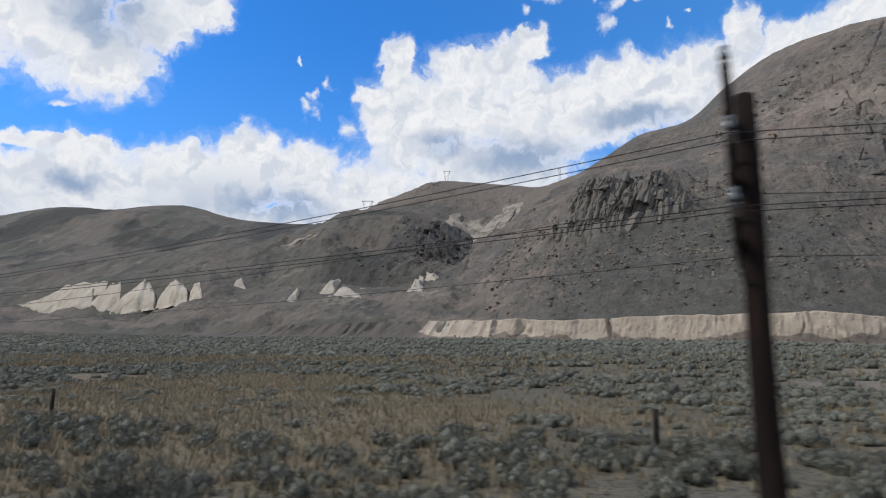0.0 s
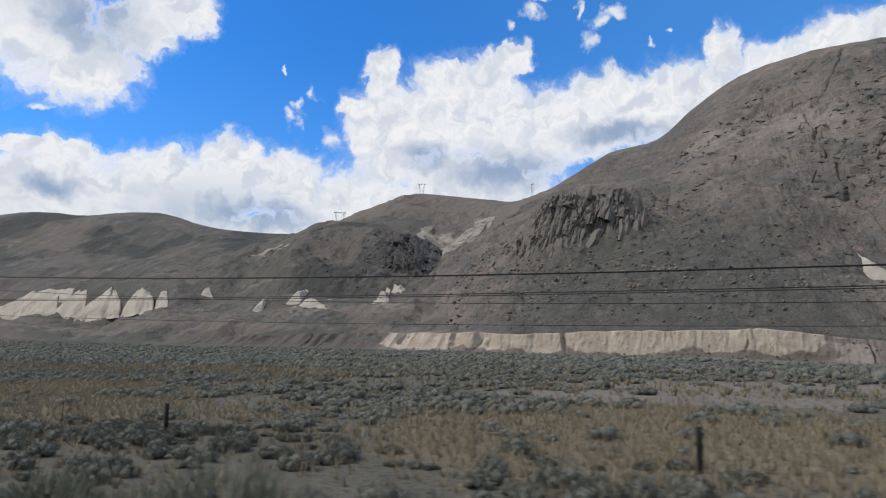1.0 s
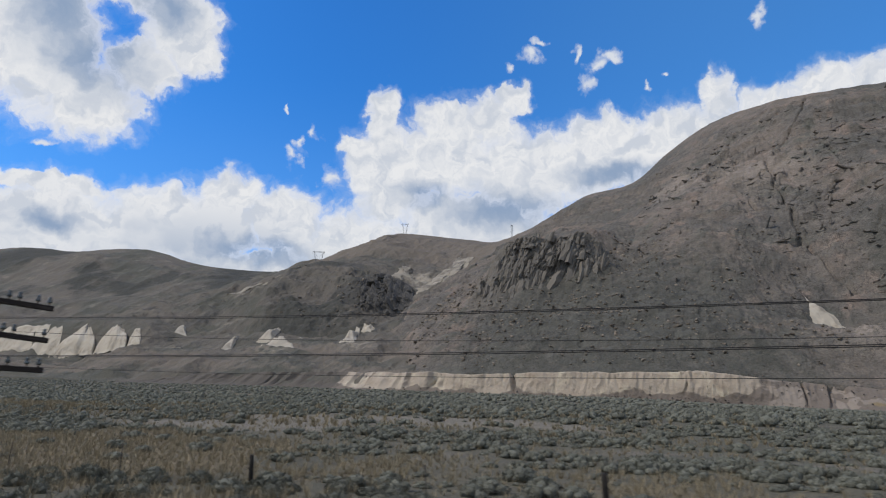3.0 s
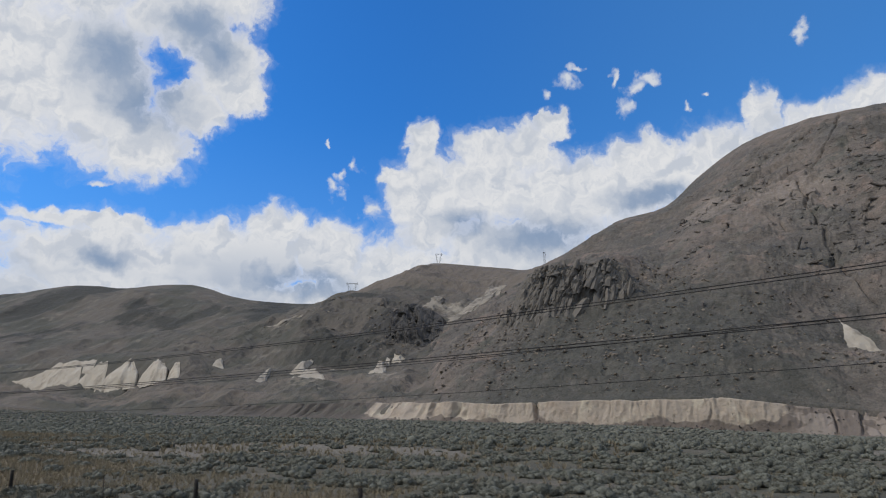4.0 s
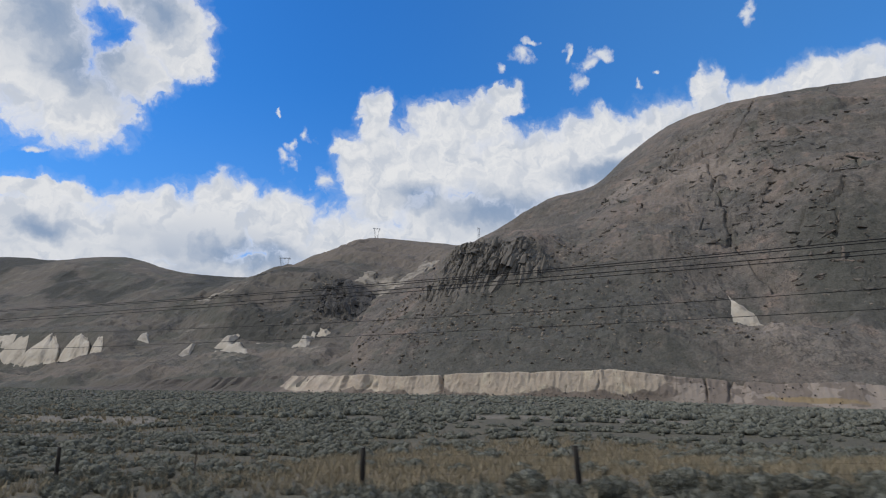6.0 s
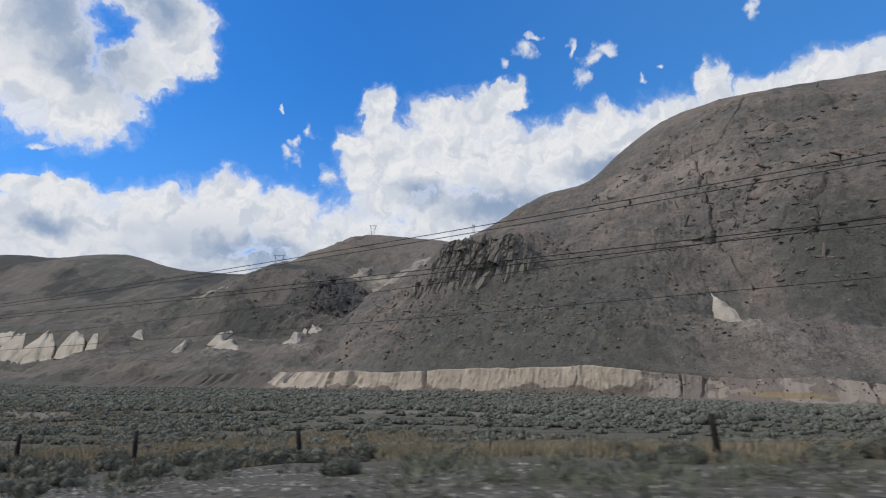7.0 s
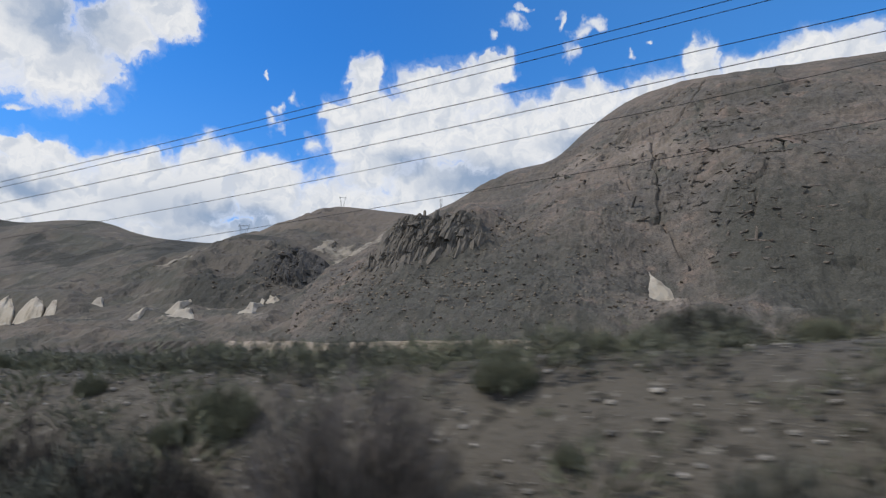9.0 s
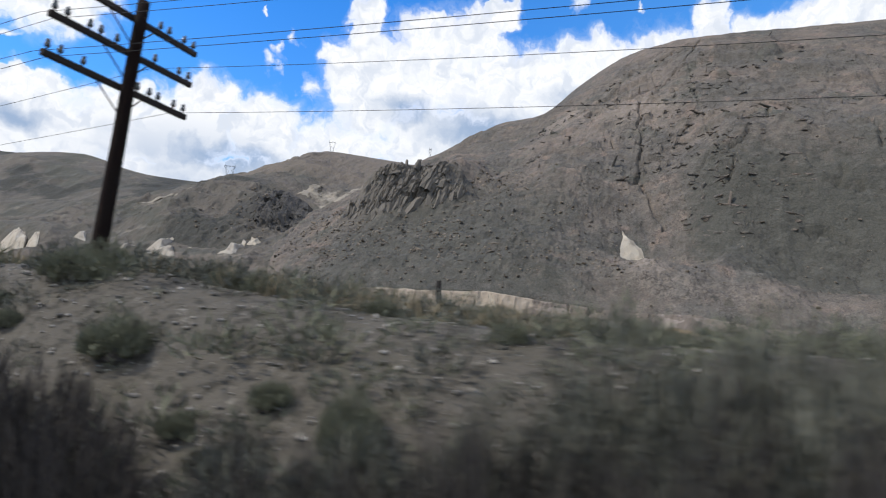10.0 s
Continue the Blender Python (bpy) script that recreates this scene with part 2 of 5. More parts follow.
GROUND = material("plain_soil", masked(mottled((0.112, 0.098, 0.066), ((0.090, 0.083, 0.058), 0.03, 0.42, 0.6, None), ((0.170, 0.146, 0.112), 0.08, 0.56, 0.70, (1, 1.6, 1)), ((0.10, 0.092, 0.07), 0.8, 0.5, 0.7, None), ((0.20, 0.172, 0.135), 3.0, 0.62, 0.75, None)),
    ("grass", (0.195, 0.152, 0.092)), ("bare", (0.220, 0.190, 0.145)), ("gravel", (0.112, 0.098, 0.078)), speckle=True), 0.95, ((0.7, 0.15, 5), (5.0, 0.06, 5)))
SAGE = material("sage_leaf", tinted((0.140, 0.138, 0.110), 0.26), 0.95, ((5.0, 0.16, 3), (12.0, 0.06, 4)), 0.0, 0.1)
SAGE_GREEN = material("green_leaf", tinted((0.150, 0.152, 0.104), 0.25), 0.85, (), 0.0, 0.1)
YELLOW = material("rabbitbrush_flower", tinted((0.36, 0.30, 0.12), 0.5), 0.9, (), 0.0, 0.1)
GRASS = material("dry_grass_blade", tinted((0.240, 0.198, 0.130), 0.40), 0.9, (), 0.0, 0.1)
# twigs, and the dark core that paints the shade inside the bank shrubs
TWIG_AND_SHADE = material("dry_twig_and_core_shade", tinted((0.046, 0.040, 0.036), 0.5), 0.9)
SPRAY = material("dry_spray", tinted((0.150, 0.130, 0.115), 0.45), 0.9)
STONE = material("grey_stone", tinted((0.21, 0.192, 0.166), 0.7), 0.9, ((4.0, 0.05, 4),))
ROCKY = material("crag_rock", tinted((0.150, 0.124, 0.096), 0.45), 0.95, ((0.3, 0.8, 5),))
POLE = material("tarred_pole_wood", mottled((0.014, 0.009, 0.008), ((0.016, 0.012, 0.010), 3.0, 0.42, 0.62, (3, 3, 0.25)), ((0.060, 0.032, 0.023), 6.0, 0.56, 0.74, (4, 4, 0.15))), 0.9, ((18.0, 0.01, 4),), 0.0, 0.06)
ARM = material("weathered_arm_wood", mottled((0.030, 0.023, 0.019), ((0.06, 0.048, 0.04), 5.0, 0.52, 0.70, (3, 0.3, 3))), 0.85, ((20.0, 0.006, 4),))
POST = material("fence_post_wood", mottled((0.018, 0.015, 0.013), ((0.014, 0.012, 0.010), 5.0, 0.45, 0.65, (3, 3, 0.3)), ((0.12, 0.10, 0.08), 8.0, 0.62, 0.76, (3, 3, 0.2))), 0.9, ((20.0, 0.01, 4),))
IRON = material("rusty_iron", mottled((0.06, 0.045, 0.038), ((0.11, 0.06, 0.035), 12.0, 0.5, 0.7, None)), 0.7, (), 0.4)
WIRE = material("old_copper_wire", mottled((0.022, 0.020, 0.020), ((0.04, 0.035, 0.03), 2.0, 0.5, 0.7, None)), 0.6, (), 0.5)
GLASS = material("insulator_glass", mottled((0.05, 0.055, 0.055), ((0.10, 0.12, 0.12), 15.0, 0.5, 0.7, None)), 0.2, (), 0.0, 0.6)
PALE_GLASS = material("white_porcelain", mottled((0.60, 0.60, 0.58), ((0.45, 0.45, 0.43), 15.0, 0.5, 0.7, None)), 0.25, (), 0.0, 0.6)
STEEL = material("tower_steel", mottled((0.20, 0.21, 0.22), ((0.15, 0.155, 0.16), 0.5, 0.5, 0.7, None)), 0.5, (), 0.6)


from mathutils.bvhtree import BVHTree


# ---- geometry helpers ----
def hashed(ix, iy, seed):
    h = (ix * 374761393 + iy * 668265263 + seed * 974634541) & 0xFFFFFFFF
    h = ((h ^ (h >> 13)) * 1274126177) & 0xFFFFFFFF
    return ((h ^ (h >> 16)) & 0xFFFF) / 65535.0


def vnoise(x, y, seed=0):
    x, y = np.asarray(x, float), np.asarray(y, float)
    ix, iy = np.floor(x).astype(np.int64), np.floor(y).astype(np.int64)
    fx, fy = x - ix, y - iy
    fx, fy = fx * fx * (3 - 2 * fx), fy * fy * (3 - 2 * fy)
    a, b, c, d = hashed(ix, iy, seed), hashed(ix + 1, iy, seed), hashed(ix, iy + 1, seed), hashed(ix + 1, iy + 1, seed)
    return (a + (b - a) * fx) * (1 - fy) + (c + (d - c) * fx) * fy


def fbm(x, y, size, octaves=5, seed=0, gain=0.5, ridged=False):
    """Layered noise from -1 to 1; size: metres of its largest swell."""
    total, amp, norm = 0.0, 1.0, 0.0
    x, y = np.asarray(x, float) / size, np.asarray(y, float) / size
    for k in range(octaves):
        v = vnoise(x, y, seed + k) * 2 - 1
        total, norm = total + amp * (1 - 2 * np.abs(v) if ridged else v), norm + amp
        x, y, amp = x * 2.03 + 17.3, y * 2.03 - 9.1, amp * gain
    return total / norm


def smooth(v, lo, hi):
    t = np.clip((np.asarray(v, float) - lo) / (hi - lo), 0, 1)
    return t * t * (3 - 2 * t)


def bell(v, mid, half):
    return np.exp(-((np.asarray(v, float) - mid) / half) ** 2)


def curve_through(points, u):
    """A smooth curve through rows of points, at parameters u from 0 to 1 (even steps from point to point)."""
    p = np.array(points, float)
    k = np.clip(np.asarray(u) * (len(p) - 1), 0, len(p) - 1 - 1e-9)
    i = k.astype(int)
    f = (k - i)[:, None]
    q = np.vstack([2 * p[0] - p[1], p, 2 * p[-1] - p[-2]])
    a, b, c, d = q[i], q[i + 1], q[i + 2], q[i + 3]
    return 0.5 * (2 * b + (c - a) * f + (2 * a - 5 * b + 4 * c - d) * f ** 2 + (3 * b - a - 3 * c + d) * f ** 3)


def big_mesh(name, verts, faces, mat, smoothed=True, masks=()):
    verts, faces = np.asarray(verts, np.float32), np.asarray(faces, np.int32)
    me = bpy.data.meshes.new(name)
    sides = faces.shape[1]
    me.vertices.add(len(verts))
    me.vertices.foreach_set("co", verts.ravel())
    me.loops.add(faces.size)
    me.loops.foreach_set("vertex_index", faces.ravel())
    me.polygons.add(len(faces))
    me.polygons.foreach_set("loop_start", np.arange(0, faces.size, sides, dtype=np.int32))
    me.polygons.foreach_set("use_smooth", np.full(len(faces), smoothed))
    me.update(calc_edges=True)
    for key, values in dict(masks).items():
        me.attributes.new(key, "FLOAT", "POINT").data.foreach_set("value", np.asarray(values, np.float32).ravel())
    me.materials.append(mat)
    return me


def sheet(name, x, y, z, mat, masks=()):
    """A grid surface from three arrays of one shape."""
    nu, nv = x.shape
    i = np.arange(nu * nv).reshape(nu, nv)
    faces = np.stack([i[:-1, :-1], i[1:, :-1], i[1:, 1:], i[:-1, 1:]], -1).reshape(-1, 4)
    return new(name, big_mesh(name, np.stack([x, y, z], -1).reshape(-1, 3), faces, mat, True, masks))


def part(name, bm, mat, parent, label=""):
    me = bpy.data.meshes.new(name)
    bm.to_mesh(me)
    bm.free()
    me.materials.append(mat)
    ob = new(name, me)
    ob.parent = parent
    if label:
        ob["label"] = label
    return ob


def tube(bm, a, b, r0, r1=None, sides=8, caps=True):
    """A tapered round bar from a to b."""
    a, b = Vector(a), Vector(b)
    turn = (b - a).to_track_quat("Z", "Y").to_matrix()
    rings = []
    for p, r in ((a, r0), (b, r0 if r1 is None else r1)):
        rings.append([bm.verts.new(p + turn @ Vector((math.cos(k * math.tau / sides) * r, math.sin(k * math.tau / sides) * r, 0))) for k in range(sides)])
    for k in range(sides):
        f = bm.faces.new((rings[0][k], rings[0][(k + 1) % sides], rings[1][(k + 1) % sides], rings[1][k]))
        f.smooth = sides > 4
    if caps:
        bm.faces.new(rings[0][::-1])
        bm.faces.new(rings[1])


def lathe(bm, rows, at=(0, 0, 0), sides=10):
    """A turned shape from rows of (radius, height)."""
    rings = [[bm.verts.new((at[0] + r * math.cos(k * math.tau / sides), at[1] + r * math.sin(k * math.tau / sides), at[2] + z)) for k in range(sides)] for r, z in rows]
    for lo, hi in zip(rings, rings[1:]):
        for k in range(sides):
            bm.faces.new((lo[k], lo[(k + 1) % sides], hi[(k + 1) % sides], hi[k])).smooth = True
    bm.faces.new(rings[0][::-1])
    bm.faces.new(rings[-1])


def block(bm, middle, size, bevel=0.01):
    made = bmesh.ops.create_cube(bm, size=1, matrix=Matrix.Translation(middle) @ Matrix.Diagonal((*size, 1)))
    edges = list({e for v in made["verts"] for e in v.link_edges})
    bmesh.ops.bevel(bm, geom=edges, offset=bevel, segments=1, affect="EDGES")


# ---- the plain and the bank beside the line ----
BANK_X = [60, 86, 105, 117, 126, 135, 147, 152, 156, 161, 165, 170, 176, 181, 184, 187, 200, 260]
BANK_Z = [1.2, 1.3, 1.7, 2.2, 2.9, 3.32, 3.75, 3.98, 4.12, 4.1, 4.2, 4.44, 4.72, 4.62, 4.3, 4.05, 3.9, 3.6]


def plain_height(x, y):
    x, y = np.asarray(x, float), np.asarray(y, float)
    far = np.clip(y, 0, 470)
    side = np.clip(x, -600, 260)
    z = 0.3 + 0.055 * np.minimum(far, 75) + 0.0361 * np.clip(far - 75, 0, 395)
    z = z - np.where(side > 0, 0.00011, 0.00005) * side * far - 0.009 * np.clip(side, 0, 120) * bell(far, 50, 30)
    z = z + 0.04 * np.clip(-x - 600, 0, 1500) * smooth(y, 150, 500)
    z = np.maximum(z, 1.2) * smooth(y, 1.5, 6) + 0.30 * fbm(x, y, 30, 4, 3) * smooth(y, 22, 45) + 0.10 * fbm(x, y, 5, 3, 7) * smooth(y, 6, 20)
    crest = np.interp(x, BANK_X, BANK_Z)
    behind = np.minimum(crest, 2.15 + 0.55 * (crest - 2) + 1.1 * smooth(x, 146, 166))
    bank = crest * smooth(y, 1.8, 7.4) + (behind - crest) * smooth(y, 9, 20) + 0.20 * fbm(x, y, 4, 4, 11) * smooth(y, 2.5, 6) * smooth(x, 80, 130) * (1 - 0.6 * bell(y, 8.5, 2))
    fall = smooth(y, 22, 62)
    near = np.maximum(z, bank)
    return near * (1 - fall) + z * fall


def ground_masks(x, y):
    grass = 0.6 * bell(y, 78 + 0.12 * x, 16) * smooth(-x, -25, 40) + 1.3 * bell(y, 34, 8) * bell(x, -30, 15) + 1.7 * bell(y, 38, 16) * bell(x, 108, 15) + 0.9 * bell(y, 9.5, 2.2) * smooth(x, 158, 166) * (1 - smooth(x, 186, 190)) + bell(y, 30 - 0.02 * x, 9) * bell(x, 22, 16) + bell(y, 33, 9) * bell(x, 112, 16) + 1.2 * bell(y, 21, 5) * bell(x, 145, 7) + bell(y, 25, 6) * bell(x, 133, 8) + 0.8 * bell(y, 210, 20) * smooth(-x, 40, 110) + 0.42 * bell(y, 14, 8) * (1 - smooth(x, 85, 115)) * (0.7 + 1.2 * fbm(x, y, 9, 2, 25))
    grass = grass + 0.62 * bell(y, 25, 13) * (1 - smooth(x, 40, 90)) * (0.75 + 1.3 * fbm(x, y, 7, 3, 26)) + 0.6 * bell(y, 52, 24) * smooth(-x, -8, 30) * (0.6 + 1.5 * fbm(x, y * 1.6, 16, 3, 27))
    grass = grass * (0.75 + 0.8 * fbm(x, y, 14, 3, 21))
    bare = bell(y, 62, 10) * bell(x, 28, 24) + 0.8 * bell(y, 47, 5) * bell(x, 16, 14) + 0.9 * bell(y, 330, 8) * bell(x, -300, 30) + 0.7 * bell(y, 85, 10) * bell(x, 95, 30) + 0.02 + 0.5 * fbm(x, y * 2.2, 40, 4, 33)
    gravel = smooth(x, 95, 125) * (1 - smooth(y, 15, 20)) + (1 - smooth(y, 3, 5.5))
    return {"grass": np.clip(grass, 0, 1), "bare": np.clip(bare, 0, 1) * (1 - np.clip(gravel, 0, 1)), "gravel": np.clip(gravel, 0, 1)}


def spread(lo, hi, step, ratio, first, last):
    """Even steps from lo to hi, growing ones beyond, out to first and last."""
    mid = list(np.arange(lo, hi + 1e-6, step))
    s, p = step, hi
    while p < last:
        s *= ratio
        p += s
        mid.append(min(p, last))
    s, p = step, lo
    while p > first:
        s *= ratio
        p -= s
        mid.insert(0, max(p, first))
    return np.array(mid)


gx, gy = spread(-60, 250, 1.0, 1.05, -4500, 4500), spread(-4, 30, 0.45, 1.035, -4500, 4500)
GX, GY = np.meshgrid(gx, gy, indexing="ij")
ground = sheet("ground", GX, GY, plain_height(GX, GY), GROUND, ground_masks(GX, GY))
tagged(ground, "dry sagebrush plain of grey-brown soil beside the railway", "ground", kind="structure")

# ---- bench, hills and mountain ----
BENCH_X = [-470, -400, -330, -270, -183, -120, -45, 0, 42, 110, 145, 190, 226, 320]
BENCH_LOW = [27.0, 26.5, 25.5, 24.5, 22.8, 20.4, 18.9, 18.5, 16.9, 12.5, 11.0, 8.5, 5.5, 5.0]
BENCH_TOP = [28.0, 35.5, 39.0, 39.5, 39.0, 36.0, 37.4, 37.6, 38.0, 30.0, 26.5, 28.0, 21.0, 17.0]


def bench_run(x):
    return 5 + 16 * smooth(-x, 165, 215) + 16 * smooth(x, 58, 110)


bx = np.linspace(-470, 320, 1150)
bv = np.linspace(-0.6, 1.25, 54)
BX, BV = np.meshgrid(bx, bv, indexing="ij")
low, top = np.interp(BX, BENCH_X, BENCH_LOW), np.interp(BX, BENCH_X, BENCH_TOP) + 1.3 * fbm(BX, 0 * BX, 18, 3, 5)
cv = np.clip(BV, -0.6, 1)
rib = np.abs(fbm(BX + 3 * fbm(BX, BV * 8, 9, 2, 47), BV * 6, 34, 3, 41))
gash = smooth(np.abs(fbm(BX + 2.5 * fbm(BX, BV * 6, 8, 2, 40), BV * 5, 26, 4, 42)), 0.06, 0.0) * smooth(fbm(BX, BV, 60, 2, 46), -0.5, 0.1)
fine_rib = np.abs(fbm(BX, BV * 7, 5.0, 3, 43))
fans = smooth(-BX, 125, 160) * np.abs(fbm(BX, 0 * BV, 9, 2, 44)) * 9
BY = 468 - 0.20 * np.clip(-BX - 230, 0, 300) - 6 * bell(BX, -212, 34) + bench_run(BX) * cv + (6.5 * gash + 2.2 * fine_rib + fans) * smooth(cv, -0.05, 0.4) - 5.0 * (0.4 - rib) * smooth(cv, -0.1, 0.5) + np.clip(BV - 1, 0, 1) * 60
BZ = low + (top - low) * cv - 1.6 * gash * smooth(cv, 0.4, 0.9) + 0.9 * fbm(BX, BV * 20, 6, 3, 45) * smooth(cv, 0, 0.3) * (1 - smooth(cv, 0.85, 1)) - np.clip(BV - 1, 0, 1) * 2
bench = sheet("bench_cliff", BX, BY, BZ, CLIFF, {"brown": np.clip(0.75 * smooth(BX, 55, 90) + 0.9 * smooth(-BX, 232, 262) + 0.75 * (1 - smooth(cv + 0.35 * fbm(BX, 0 * BV, 16, 3, 48), 0.05, 0.40)) + 0.15 * fbm(BX, BV * 20, 14, 3, 49), 0, 1), "umber": smooth(-BX, 236, 262), "ochre": bell(BX + 6 * fbm(BX, BV * 9, 20, 2, 50), 165, 32) * bell(cv, 0.34 - 0.001 * (BX - 165), 0.13), "strata": 1.2 * smooth(BX, 60, 100) * smooth(fbm(BX * 0.45, BV * 16, 7, 4, 52, 0.6), 0.0, 0.2)})
tagged(bench, "pale tan eroded silt cliff along the edge of the plain", "cliff", kind="structure")


def slope(name, base, ridge, nu, nv, relief, mat, label, back=0.35, extra=None, masks=None, crest=0.25, category="hill", skirt=0.04):
    """A hillside between a curve along its foot and one along its crest, with its far side falling away behind."""
    u, v = np.linspace(0, 1, nu), np.concatenate([np.linspace(-skirt, 1, nv), 1 + np.linspace(0.02, 1, 14) ** 1.5 * back])
    b, r = curve_through(base, u)[:, None, :], curve_through(ridge, u)[:, None, :]
    vv = v[None, :, None]
    p = b + (r - b) * vv
    x, y, z = p[..., 0], p[..., 1], p[..., 2].copy()
    z[:, 0] -= 35
    rise = (r - b)[..., 2]
    over = np.clip(v - 1, 0, 9)[None, :]
    z -= rise * over * (1.6 + over * 1.5)
    V = np.broadcast_to(np.clip(v, 0, 2)[None, :], x.shape)
    keep = smooth(V, 0, 0.06) * (crest + (1 - crest) * (1 - smooth(V, 0.8, 1.0)))
    for size, amp, seed, ridged in relief:
        z = z + amp * fbm(x, y, size, 5, seed, 0.52, ridged) * keep
    if extra:
        z = z + extra(x, y, V)
    return tagged(sheet(name, x, y, z, mat, masks(x, y, V, z) if masks else ()), label, category, kind="structure")


# far hills to the west
slope("far_hill", [(-3400, 500, 60), (-2400, 560, 80), (-1700, 600, 100), (-1300, 680, 120), (-1050, 780, 140), (-900, 900, 190), (-800, 1060, 240)],
      [(-3400, 1250, 520), (-2700, 1250, 505), (-2295, 1250, 500), (-1992, 1250, 490), (-1744, 1250, 460), (-1524, 1250, 452), (-1385, 1250, 432), (-1230, 1250, 387), (-1109, 1270, 366), (-959, 1290, 350), (-860, 1320, 345)],
      460, 130, [(320, 30, 51, True), (90, 5, 53, False), (20, 1.2, 55, False)], HILL, "dark rounded dry hills far beyond the plain",
      masks=lambda x, y, v, z: {"dark": smooth(fbm(x, y, 200, 5, 57), -0.08, 0.25) * 0.85, "pale": bell(x, -880, 70) * bell(y, 1080, 90) * smooth(fbm(x, y, 30, 4, 59), -0.2, 0.3)})


def knoll_extra(x, y, v):
    gully = np.abs((x + 373) * 0.89 - (y - 775) * -0.45)
    return -24 * np.exp(-(gully / 24) ** 2) * bell(y, 760, 80) - 14 * bell(x, -330, 50) * bell(y, 830, 60) 


rear = slope("pylon_hill", [(-1100, 900, 160), (-1000, 880, 180), (-850, 850, 190), (-700, 820, 195), (-534, 800, 205), (-450, 810, 195), (-380, 800, 165), (-330, 780, 150), (-260, 800, 180), (-225, 850, 215)],
      [(-1100, 1195, 285), (-960, 1190, 312), (-807, 1185, 336), (-728, 1185, 350), (-639, 1185, 373), (-600, 1185, 385), (-567, 1185, 388), (-477, 1200, 375), (-405, 1200, 361), (-345, 1160, 343), (-284, 1130, 345), (-215, 1040, 318)],
      320, 150, [(120, 14, 161, True), (36, 5, 163, True), (9, 1.5, 165, False)], HILL, "dry rounded brown hill with pylons along its crest", crest=0.1,
      masks=lambda x, y, v, z: {"earth": 0.85 * smooth(v, 0.3, 0.55) * smooth(x, -760, -640) * (0.85 + 0.5 * fbm(x, y, 60, 3, 167)), "pale": 0.75 * bell(x, -400, 90) * bell(v, 0.72, 0.2) * smooth(fbm(x, y, 40, 4, 168), 0, 0.3) + 1.2 * bell(v, 0.20, 0.14) * bell(x, -330, 75) * (0.8 + 0.5 * fbm(x, y, 35, 3, 169))})
knoll = slope("rocky_hill", [(-1000, 690, 105), (-860, 640, 100), (-700, 610, 96), (-600, 600, 94), (-520, 610, 90), (-450, 625, 88), (-390, 640, 90), (-330, 640, 88), (-280, 640, 86), (-230, 620, 80)],
      [(-980, 860, 168), (-860, 840, 190), (-760, 835, 202), (-632, 825, 210), (-587, 825, 223), (-534, 830, 240), (-480, 838, 236), (-430, 842, 226), (-380, 845, 205), (-335, 838, 196), (-260, 860, 228)],
      380, 160, [(120, 18, 61, True), (36, 7, 63, True), (9, 2.2, 65, False)], HILL, "dry brown hill cut by a dark rocky gully", extra=knoll_extra, crest=0.12,
      masks=lambda x, y, v, z: {"dark": 0.75 * smooth(fbm(x, y, 75, 5, 68), -0.05, 0.3) * bell(x, -460, 170), "crag": np.clip(0.9 * bell(x, -385, 60) * bell(y, 745, 50) + smooth(fbm(x, y, 60, 4, 67), 0.25, 0.5) * 0.6, 0, 1), "pale": 1.1 * bell(y - 0.9 * (x + 330), 810, 34) * bell(x, -315, 55)})


def terrace_extra(x, y, v):
    return 5 * smooth(fbm(x, y, 90, 3, 71), -0.1, 0.2) * smooth(v, 0.05, 0.3) * (1 - smooth(v, 0.6, 0.9)) + (18 * smooth(y, 552, 582) * (1 - smooth(y, 600, 700)) - 25 * bell(y, 538, 38) - 6 * bell(y, 475, 36)) * smooth(x, -1000, -900) * (1 - smooth(x, -640, -570)) + 11 * bell(x + 0.5 * (y - 500), -330, 36) * bell(y, 500, 34) + 6 * bell(x - 0.4 * (y - 490), -420, 26) * bell(y, 490, 30)


terrace = slope("terrace_slope", [(-1600, 420, 60), (-1100, 420, 52), (-800, 430, 44), (-600, 440, 35), (-450, 452, 29), (-330, 462, 26), (-240, 468, 24), (-185, 476, 30)],
      [(-1600, 700, 150), (-1100, 680, 130), (-820, 625, 112), (-640, 610, 103), (-520, 640, 100), (-440, 660, 104), (-340, 670, 102), (-230, 640, 92)],
      440, 125, [(80, 9, 73, True), (24, 3.5, 75, True), (7, 0.9, 77, False)], HILL, "grey-brown terraced slope at the foot of the hills", back=0.3, extra=terrace_extra,
      masks=lambda x, y, v, z: {"pale": 0.42 * smooth(fbm(x, y * 2.5, 60, 4, 79), 0.0, 0.3) * smooth(v, 0.12, 0.3) * (1 - smooth(v, 0.6, 0.8)), "earth": 0.8 * smooth(v, 0.04, 0.12) * (1 - smooth(v + 0.15 * fbm(x, y, 50, 3, 78), 0.45, 0.65)) * (0.65 + 0.7 * fbm(x, y * 2, 45, 3, 76)), "dark": bell(v, 0.10, 0.10) * 0.35 * smooth(fbm(x, y, 60, 3, 80), -0.1, 0.3)})


